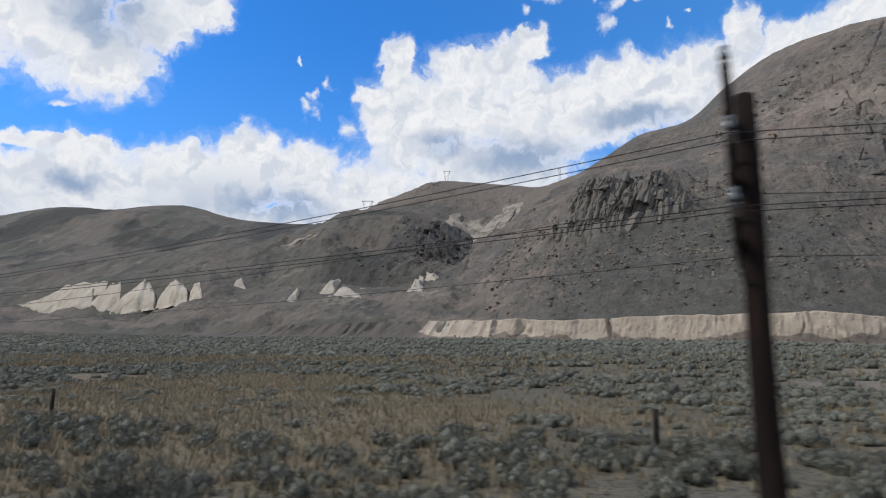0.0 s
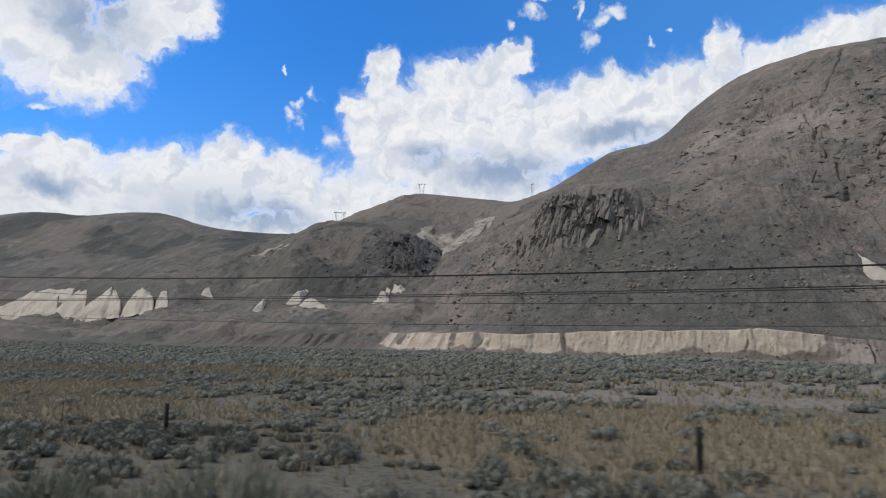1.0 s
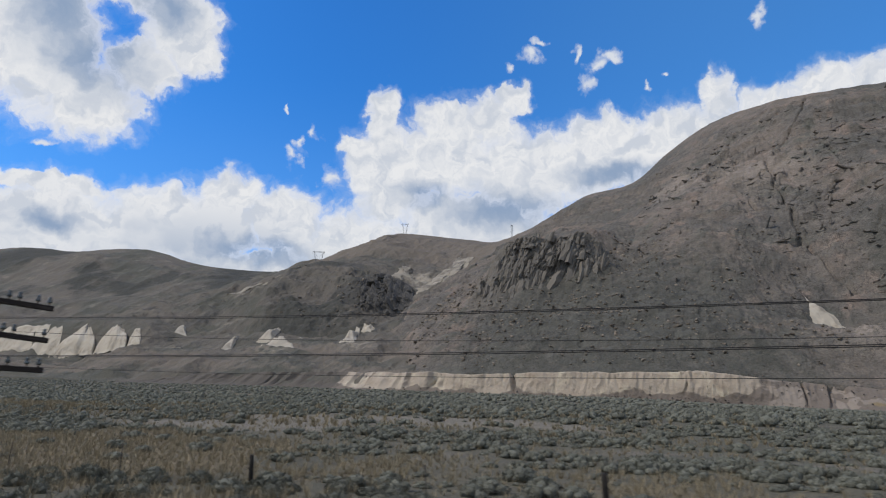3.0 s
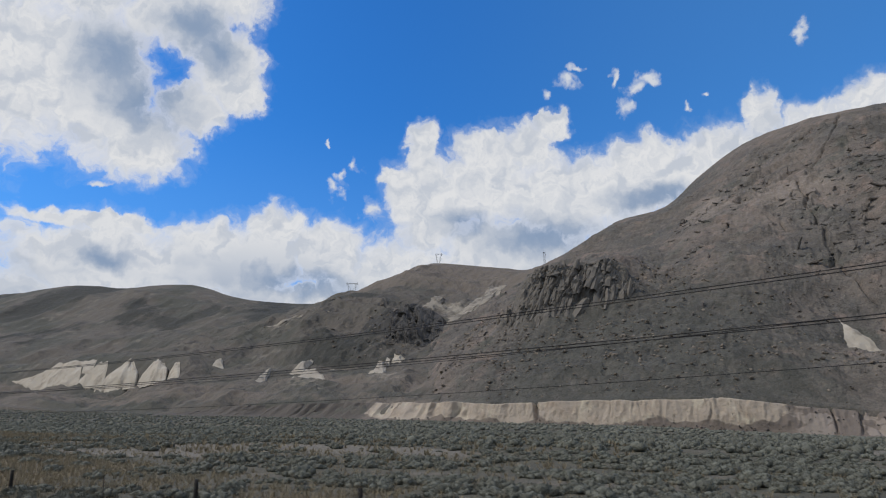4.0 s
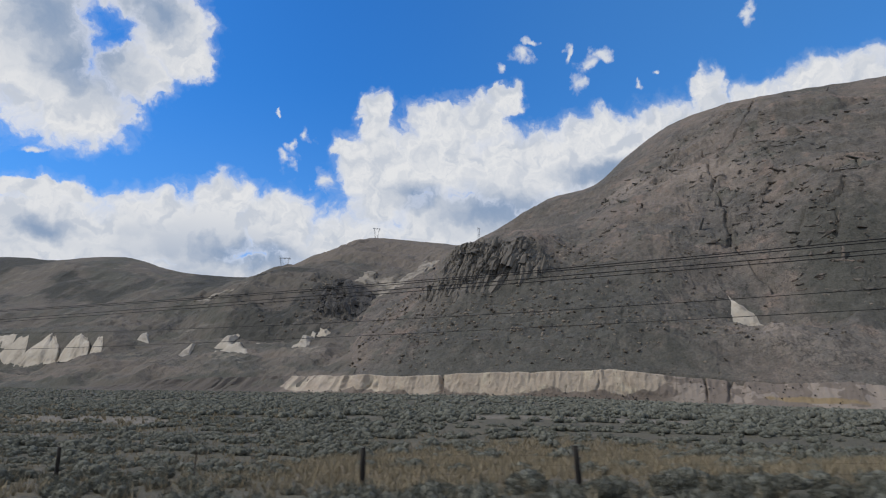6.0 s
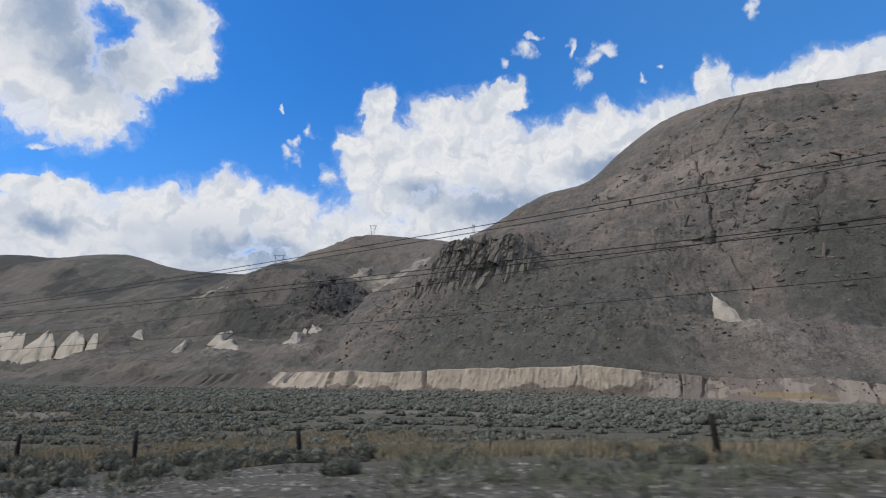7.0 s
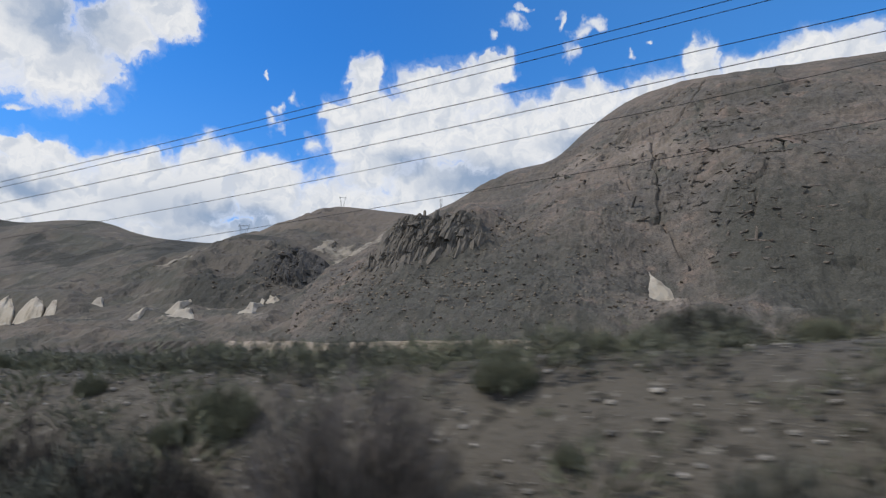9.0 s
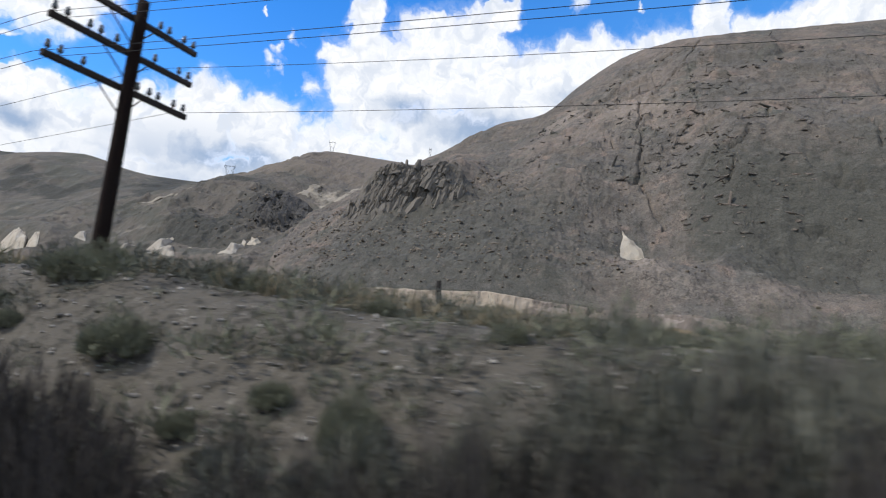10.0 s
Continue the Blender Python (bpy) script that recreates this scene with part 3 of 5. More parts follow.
# clefts in the rock: width, depth and the line they follow in plan
CLEFTS = [(2.6, 7, ((197, 985), (166, 914), (140, 880), (121, 830), (123, 798), (134, 730), (132, 687), (149, 658), (163, 636))),
          (2.4, 9, ((242, 693), (231, 680), (221, 677))), (2.0, 7, ((227, 668), (219, 655))), (2.0, 6, ((199, 677), (189, 668))), (2.2, 7, ((160, 851), (182, 826), (203, 796))),
          (2.6, 9, ((281, 627), (296, 627), (312, 622))), (2.4, 8, ((317, 660), (308, 650), (330, 645))), (2.2, 6, ((72, 920), (92, 883))), (2.2, 6, ((48, 914), (72, 920))),
          (2.0, 6, ((250, 760), (262, 735), (258, 715))), (2.0, 6, ((300, 700), (312, 690))), (2.2, 7, ((340, 720), (352, 690), (349, 670))), (2.0, 6, ((95, 760), (104, 742))), (2.0, 5, ((20, 800), (34, 792), (40, 776)))]


def cleft_depth(x, y):
    total = np.zeros_like(x)
    wx, wy = x + 5 * fbm(x, y, 14, 3, 83), y + 5 * fbm(x, y, 14, 3, 84)
    for wide, deep, line in CLEFTS:
        for (xa, ya), (xb, yb) in zip(line, line[1:]):
            f = np.clip(((wx - xa) * (xb - xa) + (wy - ya) * (yb - ya)) / ((xb - xa) ** 2 + (yb - ya) ** 2), 0, 1)
            d = np.hypot(wx - xa - f * (xb - xa), wy - ya - f * (yb - ya))
            total = np.maximum(total, deep * smooth(d, wide, wide * 0.25))
    return total


def mountain_extra(x, y, v):
    foot = -46 * bell(v, 0.23, 0.11) * smooth(x, 30, 200) * (1 - smooth(x, 330, 420)) + 24 * bell(v, 0.42, 0.12) * smooth(x, 170, 240)
    mound = smooth(y, 596 + 0.15 * (x + 120), 655) * (1 - smooth(y, 670, 830)) * smooth(x, -225, -120) * (1 - smooth(x, -75, -25))
    crag = 34 * mound
    skirt = 16 * bell(y, 600, 45) * bell(x, -120, 75)
    cracks = -2.5 * smooth(np.abs(fbm(x + 0.25 * y, y * 0.35, 60, 3, 87)), 0.05, 0.0) * smooth(v, 0.3, 0.5) * smooth(x, 40, 110) * (1 - smooth(v, 0.82, 0.95))
    blocky = 0.35 + 0.65 * smooth(fbm(x, y, 110, 3, 88), -0.25, 0.25)
    ledges = smooth(x, -20, 60) * (8.5 * smooth(fbm(x * 0.45, y, 42, 4, 89, 0.5), 0.10, 0.14) + 5 * smooth(fbm(x * 0.35, y, 20, 4, 90), 0.18, 0.23)) * blocky * smooth(v, 0.24, 0.4) * (1 - smooth(v, 0.88, 0.99))
    hollow = -15 * bell(x, 144, 26) * bell(y, 592, 24)
    return foot + crag + skirt + cracks + ledges + hollow - cleft_depth(x, y)


def mountain_masks(x, y, v, z):
    crag = smooth(x, -215, -160) * (1 - smooth(x, -50, -30)) * smooth(y, 585, 605) * (1 - smooth(y, 650, 690))
    pale = 0.85 * smooth(x, -60, 20) * (1 - 0.75 * smooth(x, 110, 200)) * bell(v, 0.68, 0.22) * (0.6 + 0.9 * fbm(x, y, 90, 3, 91)) + 0.35 * bell(v, 0.06, 0.05) * smooth(x, 60, 150) + 0.6 * bell(x - 0.2 * (590 - y), 142, 20) * bell(y, 556, 32)
    dark = 0.72 * smooth(x, -260, -90) * (1 - smooth(v + 0.10 * fbm(x, y, 60, 4, 92), 0.14, 0.44)) * (1 - smooth(x + 60 * fbm(x, y, 70, 4, 94), 40, 220)) + 0.9 * bell(v, 0.26, 0.14) * smooth(x, 150, 215) + 0.18 * smooth(x, 120, 200) * bell(v, 0.5, 0.2) + 0.4 * bell(v, 0.78, 0.2) * (1 - smooth(x, -30, 40))
    return {"crag": np.clip(crag, 0, 1), "pale": np.clip(pale, 0, 1), "dark": np.clip(dark, 0, 1)}


mountain = slope("mountain", [(-320, 660, 92), (-250, 575, 66), (-195, 500, 40), (-120, 480, 37), (-45, 478, 37.5), (30, 478, 38), (90, 488, 33), (150, 492, 27), (215, 490, 24), (300, 478, 10), (420, 466, 2), (560, 456, 0), (760, 446, 0)],
      [(-250, 985, 300), (-225, 1002, 316), (-185, 1050, 358), (-148, 1098, 396), (-69, 1110, 415), (-17, 1120, 460), (41, 1120, 499), (77, 1090, 501), (132, 1050, 498), (202, 992, 479), (320, 1000, 479), (440, 1005, 482), (600, 1040, 490), (800, 1050, 470)],
      720, 360, [(150, 15, 93, True), (45, 5.5, 95, False), (15, 3.4, 97, False), (6, 1.9, 99, True)], MOUNTAIN, "steep bare grey-brown rocky mountain with scree slopes", extra=mountain_extra, masks=mountain_masks, crest=0.2, category="mountain", skirt=0.002)


def tree_of(ob):
    me = ob.data
    co = np.empty(len(me.vertices) * 3, np.float32)
    me.vertices.foreach_get("co", co)
    idx = np.empty(len(me.loops), np.int32)
    me.loops.foreach_get("vertex_index", idx)
    return BVHTree.FromPolygons(co.reshape(-1, 3).tolist(), idx.reshape(-1, 4).tolist())


def outcrop(name, foot, top, nu, nv, depth, seed, label, under, mat):
    """A rocky face of uneven upright pillars between two curves, its rim sunk into the slope around it."""
    u, v = np.linspace(0, 1, nu), np.linspace(-0.12, 1.15, nv)
    f, t = curve_through(foot, u)[:, None, :], curve_through(top, u)[:, None, :]
    w = np.clip(v, -1, 1)[None, :, None]
    p = f + (t - f) * w
    x, y, z = p[..., 0], p[..., 1], p[..., 2]
    along = np.broadcast_to((u * np.hypot(foot[-1][0] - foot[0][0], foot[-1][1] - foot[0][1]))[:, None], x.shape)
    up = z * 1.0
    lean = along - 0.22 * up + 9 * fbm(along, up * 0.35, 34, 3, seed + 20)
    strong = 0.35 + 0.9 * smooth(fbm(along, up * 0.4, 30, 2, seed + 22), -0.35, 0.35)
    broken = (np.abs(fbm(lean, up * 0.14, 17, 5, seed, 0.6)) * 1.9 - np.abs(fbm(lean, up * 0.2, 6.5, 5, seed + 3, 0.6)) * 1.2) * strong + 0.42 * fbm(along, up * 0.8, 10, 5, seed + 6, 0.6, True)
    rim = smooth(u, 0, 0.14)[:, None] * (1 - smooth(u, 0.62, 1))[:, None] * smooth(v, -0.05, 0.5)[None, :]
    lift = smooth(fbm(along, 0 * up, 26, 3, seed + 12), -0.3, 0.3)
    y = y - depth * (0.55 + broken) * rim + 8 * (1 - rim)
    z = z + 5 * (lift - 0.5) * smooth(v, 0.3, 0.9)[None, :] * rim + 2.0 * fbm(x, y, 7, 3, seed + 15) * rim
    y = y + depth * 0.4 * smooth(fbm(along, up * 0.8, 24, 4, seed + 25), 0.12, 0.4) * (1 - smooth(v, 0.75, 0.95))[None, :]
    y = y + np.clip(v - 1, 0, 1)[None, :] * 90
    z = z - np.clip(v - 1, 0, 1)[None, :] * 30 - 4 * (1 - rim)
    for j in range(nv):
        for i in range(nu):
            if j < 5 or rim[i, j] < 0.12:
                hit = under.ray_cast(Vector((x[i, j], y[i, j], 900)), Vector((0, 0, -1)))[0]
                if hit is not None:
                    z[i, j] = hit.z - 2.5 if j < 4 else min(z[i, j], hit.z - 0.5)
    return tagged(sheet(name, x, y, z, mat), label, "rock outcrop", kind="structure")


FOOT = [(-180, 607, 118), (-158, 602, 111), (-136, 600, 108), (-121, 607, 121), (-106, 612, 133), (-92, 618, 145), (-69, 625, 150), (-48, 638, 168)]
CROWN = [(-176, 630, 172), (-146, 639, 189), (-127, 643, 192), (-109, 645, 193), (-92, 647, 194), (-75, 648, 195), (-60, 647, 192), (-46, 645, 184)]
GULLY_FOOT = [(-385, 695, 121), (-362, 690, 117), (-340, 690, 113), (-323, 695, 118), (-314, 715, 132), (-306, 735, 150)]
GULLY_CROWN = [(-425, 755, 164), (-410, 762, 172), (-395, 770, 186), (-375, 775, 194), (-351, 775, 189), (-325, 765, 173)]


def pillar_shape(seed, mat):
    """An upright split column of rock, half width and height about one, with broken shoulders."""
    rng = np.random.default_rng(seed)
    n = 7
    turn = np.sort(rng.uniform(0, math.tau, n)) * 0.4 + np.arange(n) * math.tau / n * 0.6
    wide = rng.uniform(0.7, 1.15, n)
    rings = []
    for h, g in ((-0.25, 1.15), (0.3, 1.05), (0.62, 0.9), (0.86, 0.7), (1.0, 0.38)):
        lean = rng.normal(0, 0.17, 2) * (h > 0)
        step = rng.uniform(-0.12, 0.12, n) * (h > 0)
        rings.append(np.stack([np.cos(turn) * wide * g * rng.uniform(0.68, 1.22, n) + lean[0], np.sin(turn) * wide * g * rng.uniform(0.68, 1.22, n) + lean[1], h + step], 1))
    v = np.vstack(rings + [[[0, 0, 1.03]]])
    f = [(k * n + i, k * n + (i + 1) % n, k * n + n + (i + 1) % n, k * n + n + i) for k in range(4) for i in range(n)]
    f += [(4 * n + i, 4 * n + (i + 1) % n, 5 * n, 5 * n) for i in range(n)]
    me = bpy.data.meshes.new("rock_pillar")
    me.from_pydata(v.tolist(), [], [tuple(dict.fromkeys(q)) for q in f])
    me.materials.append(mat)
    return me


def pillars(parent, foot, crown, rows, count, tall, wide, seed, mat, under, name="rock_pillar"):
    """Split columns standing in ragged rows on the slope of an outcrop."""
    rng = np.random.default_rng(seed)
    shapes = [pillar_shape(seed + k, mat) for k in range(9)]
    made = 0
    for row in range(rows):
        for k in range(count):
            u = np.array([(k + rng.uniform(0.1, 0.9)) / count])
            v = (row + rng.uniform(0.0, 0.9)) / rows * 0.86
            f, c = curve_through(foot, u)[0], curve_through(crown, u)[0]
            up = (c - f) / np.linalg.norm(c - f)
            up = up * 0.72 + np.array([rng.normal(-0.02, 0.08), rng.normal(0, 0.06), 0.24])
            h = tall * rng.uniform(0.4, 1.1) * (1 - 0.8 * v)
            w = wide * rng.uniform(0.45, 1.5)
            at = f + (c - f) * v
            hits = [tree.ray_cast(Vector((at[0], at[1], 900)), Vector((0, 0, -1)))[0] for tree in under]
            at[2] = max(hit.z for hit in hits if hit is not None) - 0.10 * h - 0.75 * w
            ob = new(name, shapes[made % 9])
            ob.parent = parent
            ob.matrix_basis = Matrix.Translation(at.tolist()) @ Vector(up.tolist()).to_track_quat("Z", "Y").to_matrix().to_4x4() @ pose(0, 0, 0, 0, 0, rng.uniform(0, 360)) @ Matrix.Diagonal((w, w * 0.8, h, 1))
            made += 1


crag = outcrop("rock_outcrop", FOOT, CROWN, 260, 110, 6.0, 900, "grey-brown outcrop of broken upright rock pillars", tree_of(mountain), CRAG)
pillars(crag, FOOT, CROWN, 5, 22, 28, 3.4, 940, CRAG, (tree_of(crag), tree_of(mountain)))
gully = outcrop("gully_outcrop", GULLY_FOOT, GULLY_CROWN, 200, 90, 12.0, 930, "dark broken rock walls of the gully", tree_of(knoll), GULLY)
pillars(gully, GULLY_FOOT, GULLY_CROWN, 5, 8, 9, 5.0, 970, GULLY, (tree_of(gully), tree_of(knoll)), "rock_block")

# ---- pale silt bluffs on the slopes ----
SLOPES = [tree_of(o) for o in (terrace, knoll, rear, mountain)]


def hill_height(x, y):
    best = -50.0
    for tree in SLOPES:
        hit = tree.ray_cast(Vector((x, y, 900)), Vector((0, 0, -1)))[0]
        if hit is not None:
            best = max(best, hit.z)
    return best


def silt_patch(name, label, top_left, top_right, foot_left, foot_right, lift, seed=0, n=30, wander=1.6, mat=SILT):
    """A face of bare silt that stands a little out of the hillside between four corners in plan."""
    u, v = np.meshgrid(np.linspace(-0.12, 1.12, n), np.linspace(-0.12, 1.12, n), indexing="ij")
    a, b, c, d = (np.array(p, float) for p in (foot_left, foot_right, top_left, top_right))
    P = (a * ((1 - u) * (1 - v))[..., None] + b * (u * (1 - v))[..., None] + c * ((1 - u) * v)[..., None] + d * (u * v)[..., None])
    X, Y = P[..., 0] + wander * fbm(u * 9, v * 9, 2.2, 4, seed, 0.6), P[..., 1]
    hill = np.array([[hill_height(X[i, j], Y[i, j]) for j in range(n)] for i in range(n)])
    inner = np.minimum(np.minimum(u, 1 - u), np.minimum(v, 1 - v))
    Z = hill + lift * (smooth(inner, 0.0, 0.35) * (0.7 + 0.4 * fbm(X, Y * 0.5, 8, 3, seed + 4, 0.5, True)) + 0.25) * smooth(inner, -0.06, 0.03) - 1.5 * smooth(inner, 0.0, -0.1)
    return tagged(sheet(name, X, Y, Z, mat), label, "bluff", "silt bluffs on the hillside")


def silt_buttress(apex_left, apex_right, foot_left, foot_right, bulge, seed, n=44):
    """A spur of pale silt that fans out from its apex to its foot, with a blunt ridge down its middle and its sides sunk into the slope."""
    a, b = np.meshgrid(np.linspace(-1.14, 1.14, n), np.linspace(-0.12, 1.1, n), indexing="ij")
    c, u = np.clip(b, 0, 1), (a + 1) / 2
    p, q, r, t = (np.array(v, float) for v in (foot_left, foot_right, apex_left, apex_right))
    P = (p * (1 - u)[..., None] + q * u[..., None]) * (1 - b)[..., None] + (r * (1 - u)[..., None] + t * u[..., None]) * b[..., None]
    flare = (c - c ** 1.9)[..., None] * 0.9
    P[..., :2] += (((p + (q - p) * u[..., None]) - (r + (t - r) * u[..., None])) - ((p + q) / 2 - (r + t) / 2))[..., :2] * flare
    mid = 0.15 - 0.35 * c + 0.15 * fbm(b * 9, 0 * b, 4, 2, seed)
    ridge = 1 - np.abs(a - mid) / (1 + np.abs(mid))
    rill = np.abs(fbm(a * 6 + 0.8 * b, b * 1.5, 1.6, 3, seed + 3))
    bulge = bulge * 0.65
    out = bulge * (np.clip(ridge, 0, 1) ** 0.8 * (0.55 + 0.45 * np.sin(np.pi * (1 - c) ** 0.8)) + 0.15 - 0.28 * rill) - 7 * smooth(np.abs(a), 1.05, 1.14) - 6 * smooth(b, 0.97, 1.08) + 0.35 * bulge * fbm(a * 3, b * 3, 1.3, 3, seed + 6)
    out = out + 3.5 * np.sin(np.pi * c)
    X, Y = P[..., 0] + 0.78 * out, P[..., 1] - 0.62 * out
    Z = P[..., 2] + 1.2 * fbm(a * 5, b * 3, 1.0, 3, seed + 9) * smooth(b, 0, 0.2) - 3 * (a - mid) ** 2 * smooth(b, 0.5, 1)
    Z = Z + 2.0 * fbm(a * 4, 0 * b, 1.2, 3, seed + 12) * (1 - smooth(b, 0.0, 0.2))
    inner = np.minimum(smooth(1.08 - np.abs(a), 0, 0.25), smooth(np.minimum(b + 0.04, 1.02 - b), 0, 0.15))
    hill = np.array([[hill_height(X[i, j], Y[i, j]) for j in range(n)] for i in range(n)])
    Z = np.where(inner > 0.02, np.maximum(Z, hill + 0.8 + 2.2 * inner * ridge), Z)
    return tagged(sheet("silt_bluff", X, Y, Z, SILT), "tall ribbed white silt bluff eroded from the brown terrace", "bluff", "silt bluffs on the hillside")


for k, (al, ar, fl, fr, bulge) in enumerate([
        ((-876, 580, 104), (-796, 581, 111), (-948, 557, 65), (-854, 557, 62), 9), ((-817, 579, 101), (-793, 581, 109), (-800, 566, 72), (-779, 566, 80), 5), ((-840, 574, 92), (-821, 576, 98), (-856, 556, 63), (-791, 556, 66), 12),
        ((-780, 580, 101), (-767, 580, 102), (-792, 557, 64), (-741, 557, 69), 12), ((-728, 580, 108), (-711, 580, 108), (-746, 557, 67), (-674, 557, 71), 15), ((-671, 580, 106), (-648, 580, 105), (-664, 557, 72), (-616, 557, 76), 13),
        ((-629, 580, 102), (-620, 580, 102), (-613, 559, 76), (-593, 559, 78), 6)]):
    silt_buttress(al, ar, fl, fr, bulge, 200 + k * 11)
for k, (tl, tr, fl, fr, h) in enumerate([((-608, 637), (-605, 637), (-588, 606), (-574, 612), 5), ((-480, 606), (-476, 605), (-458, 553), (-452, 560), 3), ((-453, 642), (-449, 641), (-447, 597), (-432, 603), 6), ((-431, 620), (-427, 619), (-392, 540), (-368, 562), 6),
                                         ((-346, 652), (-340, 651), (-325, 586), (-312, 594), 5), ((-342, 664), (-326, 662), (-337, 650), (-324, 650), 3), ((-410, 631), (-405, 631), (-410, 624), (-405, 624), 2)]):
    silt_patch("silt_mound", "small pale silt mound bare among the dry slopes", tl, tr, fl, fr, h, 220 + k)
silt_patch("silt_scar", "pale slanting silt scar at the foot of the mountain", (125, 630), (142, 620), (127, 599), (160, 596), 3, 240)
silt_patch("silt_gully", "pale silt washed into the saddle behind the crag", (-372, 1036), (-334, 1000), (-352, 800), (-312, 780), 4, 250, 50, 16, PALE_SCREE)
silt_patch("silt_gully", "small pale silt patch below the pylon hill", (-433, 925), (-414, 925), (-412, 868), (-388, 880), 4, 253, 30, 12, PALE_SCREE)
silt_patch("silt_gully", "pale dry streak along the saddle between the hills", (-612, 812), (-590, 812), (-660, 770), (-630, 765), 3, 256, 30, 14, PALE_SCREE)

# ---- pylons on the crest ----


def bar(bm, a, b, r):
    tube(bm, a, b, r, None, 4, False)


def lattice(bm, a, b, width, r, n=7):
    """A flat truss between two points: two chords and a zigzag."""
    a, b = Vector(a), Vector(b)
    side = (b - a).cross(Vector((0, 1, 0))).normalized() * width / 2
    bar(bm, a - side, b - side, r)
    bar(bm, a + side, b + side, r)
    for k in range(n):
        p, q = a.lerp(b, k / n), a.lerp(b, (k + 1) / n)
        bar(bm, p + side * (1 if k % 2 else -1), q + side * (-1 if k % 2 else 1), r * 0.7)


def pylon(at, wide, tall, turn, foot, label):
    thing = new("pylon")
    for sign in (-1, 1):
        bm = bmesh.new()
        lattice(bm, (sign * foot, 0, -1), (sign * wide * 0.38, 0, tall * 0.86), 1.1, 0.17)
        part("mast_leg", bm, STEEL, thing)
        bm = bmesh.new()
        bar(bm, (sign * wide * 0.38, 0, tall * 0.86), (sign * wide * 0.44, 0, tall), 0.2)
        part("earth_wire_peak", bm, STEEL, thing)
        bm = bmesh.new()
        bar(bm, (sign * foot, 0, -1), (sign * wide * 0.1, 0, tall * 0.45), 0.12)
        bar(bm, (sign * wide * 0.1, 0, tall * 0.45), (sign * wide * 0.36, 0, tall * 0.84), 0.12)
        part("inner_brace", bm, STEEL, thing)
    bm = bmesh.new()
    lattice(bm, (-wide / 2, 0, tall * 0.87), (wide / 2, 0, tall * 0.87), 1.0, 0.19, 12)
    part("cross_beam", bm, STEEL, thing)
    for x in (-0.48, 0.0, 0.48):
        bm = bmesh.new()
        lathe(bm, [(0.06, 0), (0.2, 0.1), (0.2, 1.9), (0.06, 2.0)], (x * wide, 0, tall * 0.87 - 2.4), 6)
        part("insulator_string", bm, GLASS, thing)
    thing.matrix_basis = pose(*at, 0, 0, turn)
    return tagged(thing, label, "pylon", "pylons on the hill crest")


pylon((-564, 1183, 387), 16, 25, 25, 2.2, "grey steel lattice pylon standing on the hill crest")
pylon((-536, 832, hill_height(-536, 832) - 0.5), 19, 21, 28, 4.0, "wide grey steel lattice pylon on the lower crest")
pylon((-305, 1136, 344), 6, 26, 60, 1.5, "slim grey steel pylon half hidden behind the crest")

# ---- boulders and outcrops on the mountain ----


def rock_shape(seed, rough=0.28, squash=0.7):
    rng = np.random.default_rng(seed)
    bm = bmesh.new()
    bmesh.ops.create_icosphere(bm, subdivisions=1, radius=1)
    v = np.array([w.co for w in bm.verts])
    f = np.array([[w.index for w in face.verts] for face in bm.faces])
    bm.free()
    v = v * (1 + rough * rng.uniform(-1, 1, (len(v), 1)))
    v[:, 0] *= rng.uniform(0.9, 1.4)
    v[:, 2] *= squash
    return v, f


def scatter(name, shapes, places, sizes, turns, mat, label, category, smoothed=False, heights=None):
    """One mesh of many small copies of a few shapes."""
    verts, faces, base = [], [], 0
    for k, (p, s, a) in enumerate(zip(places, sizes, turns)):
        v, f = shapes[k % len(shapes)]
        c, d = math.cos(a), math.sin(a)
        w = v @ np.array([[c, d, 0], [-d, c, 0], [0, 0, 1]])
        w = w * ((s, s, s if heights is None else heights[k])) + p
        verts.append(w)
        faces.append(f + base)
        base += len(v)
    ob = new(name, big_mesh(name, np.vstack(verts), np.vstack(faces), mat, smoothed))
    return tagged(ob, label, category, kind="stuff")


rng = np.random.default_rng(5)
co = np.empty(len(mountain.data.vertices) * 3, np.float32)
mountain.data.vertices.foreach_get("co", co)
co = co.reshape(-1, 3)
talus = (co[:, 0] > -260) & (co[:, 0] < 420) & (co[:, 1] < 700) & (co[:, 1] > 484)
weight = talus * (0.15 + bell(co[:, 0], -90, 90) * bell(co[:, 1], 560, 60) + 0.6 * (fbm(co[:, 0], co[:, 1], 45, 3, 301) > 0.15))
pick = rng.choice(len(co), 3800, p=weight / weight.sum())
sizes = 0.45 + 1.5 * rng.random(3800) ** 4
rocks = [rock_shape(k) for k in range(9)]
scatter("boulders", rocks, co[pick] + rng.normal(0, 1.0, (3800, 3)) * (1, 1, 0.15), sizes, rng.random(3800) * 6.28, ROCKY, "grey-brown boulders strewn over the scree slope", "boulders")


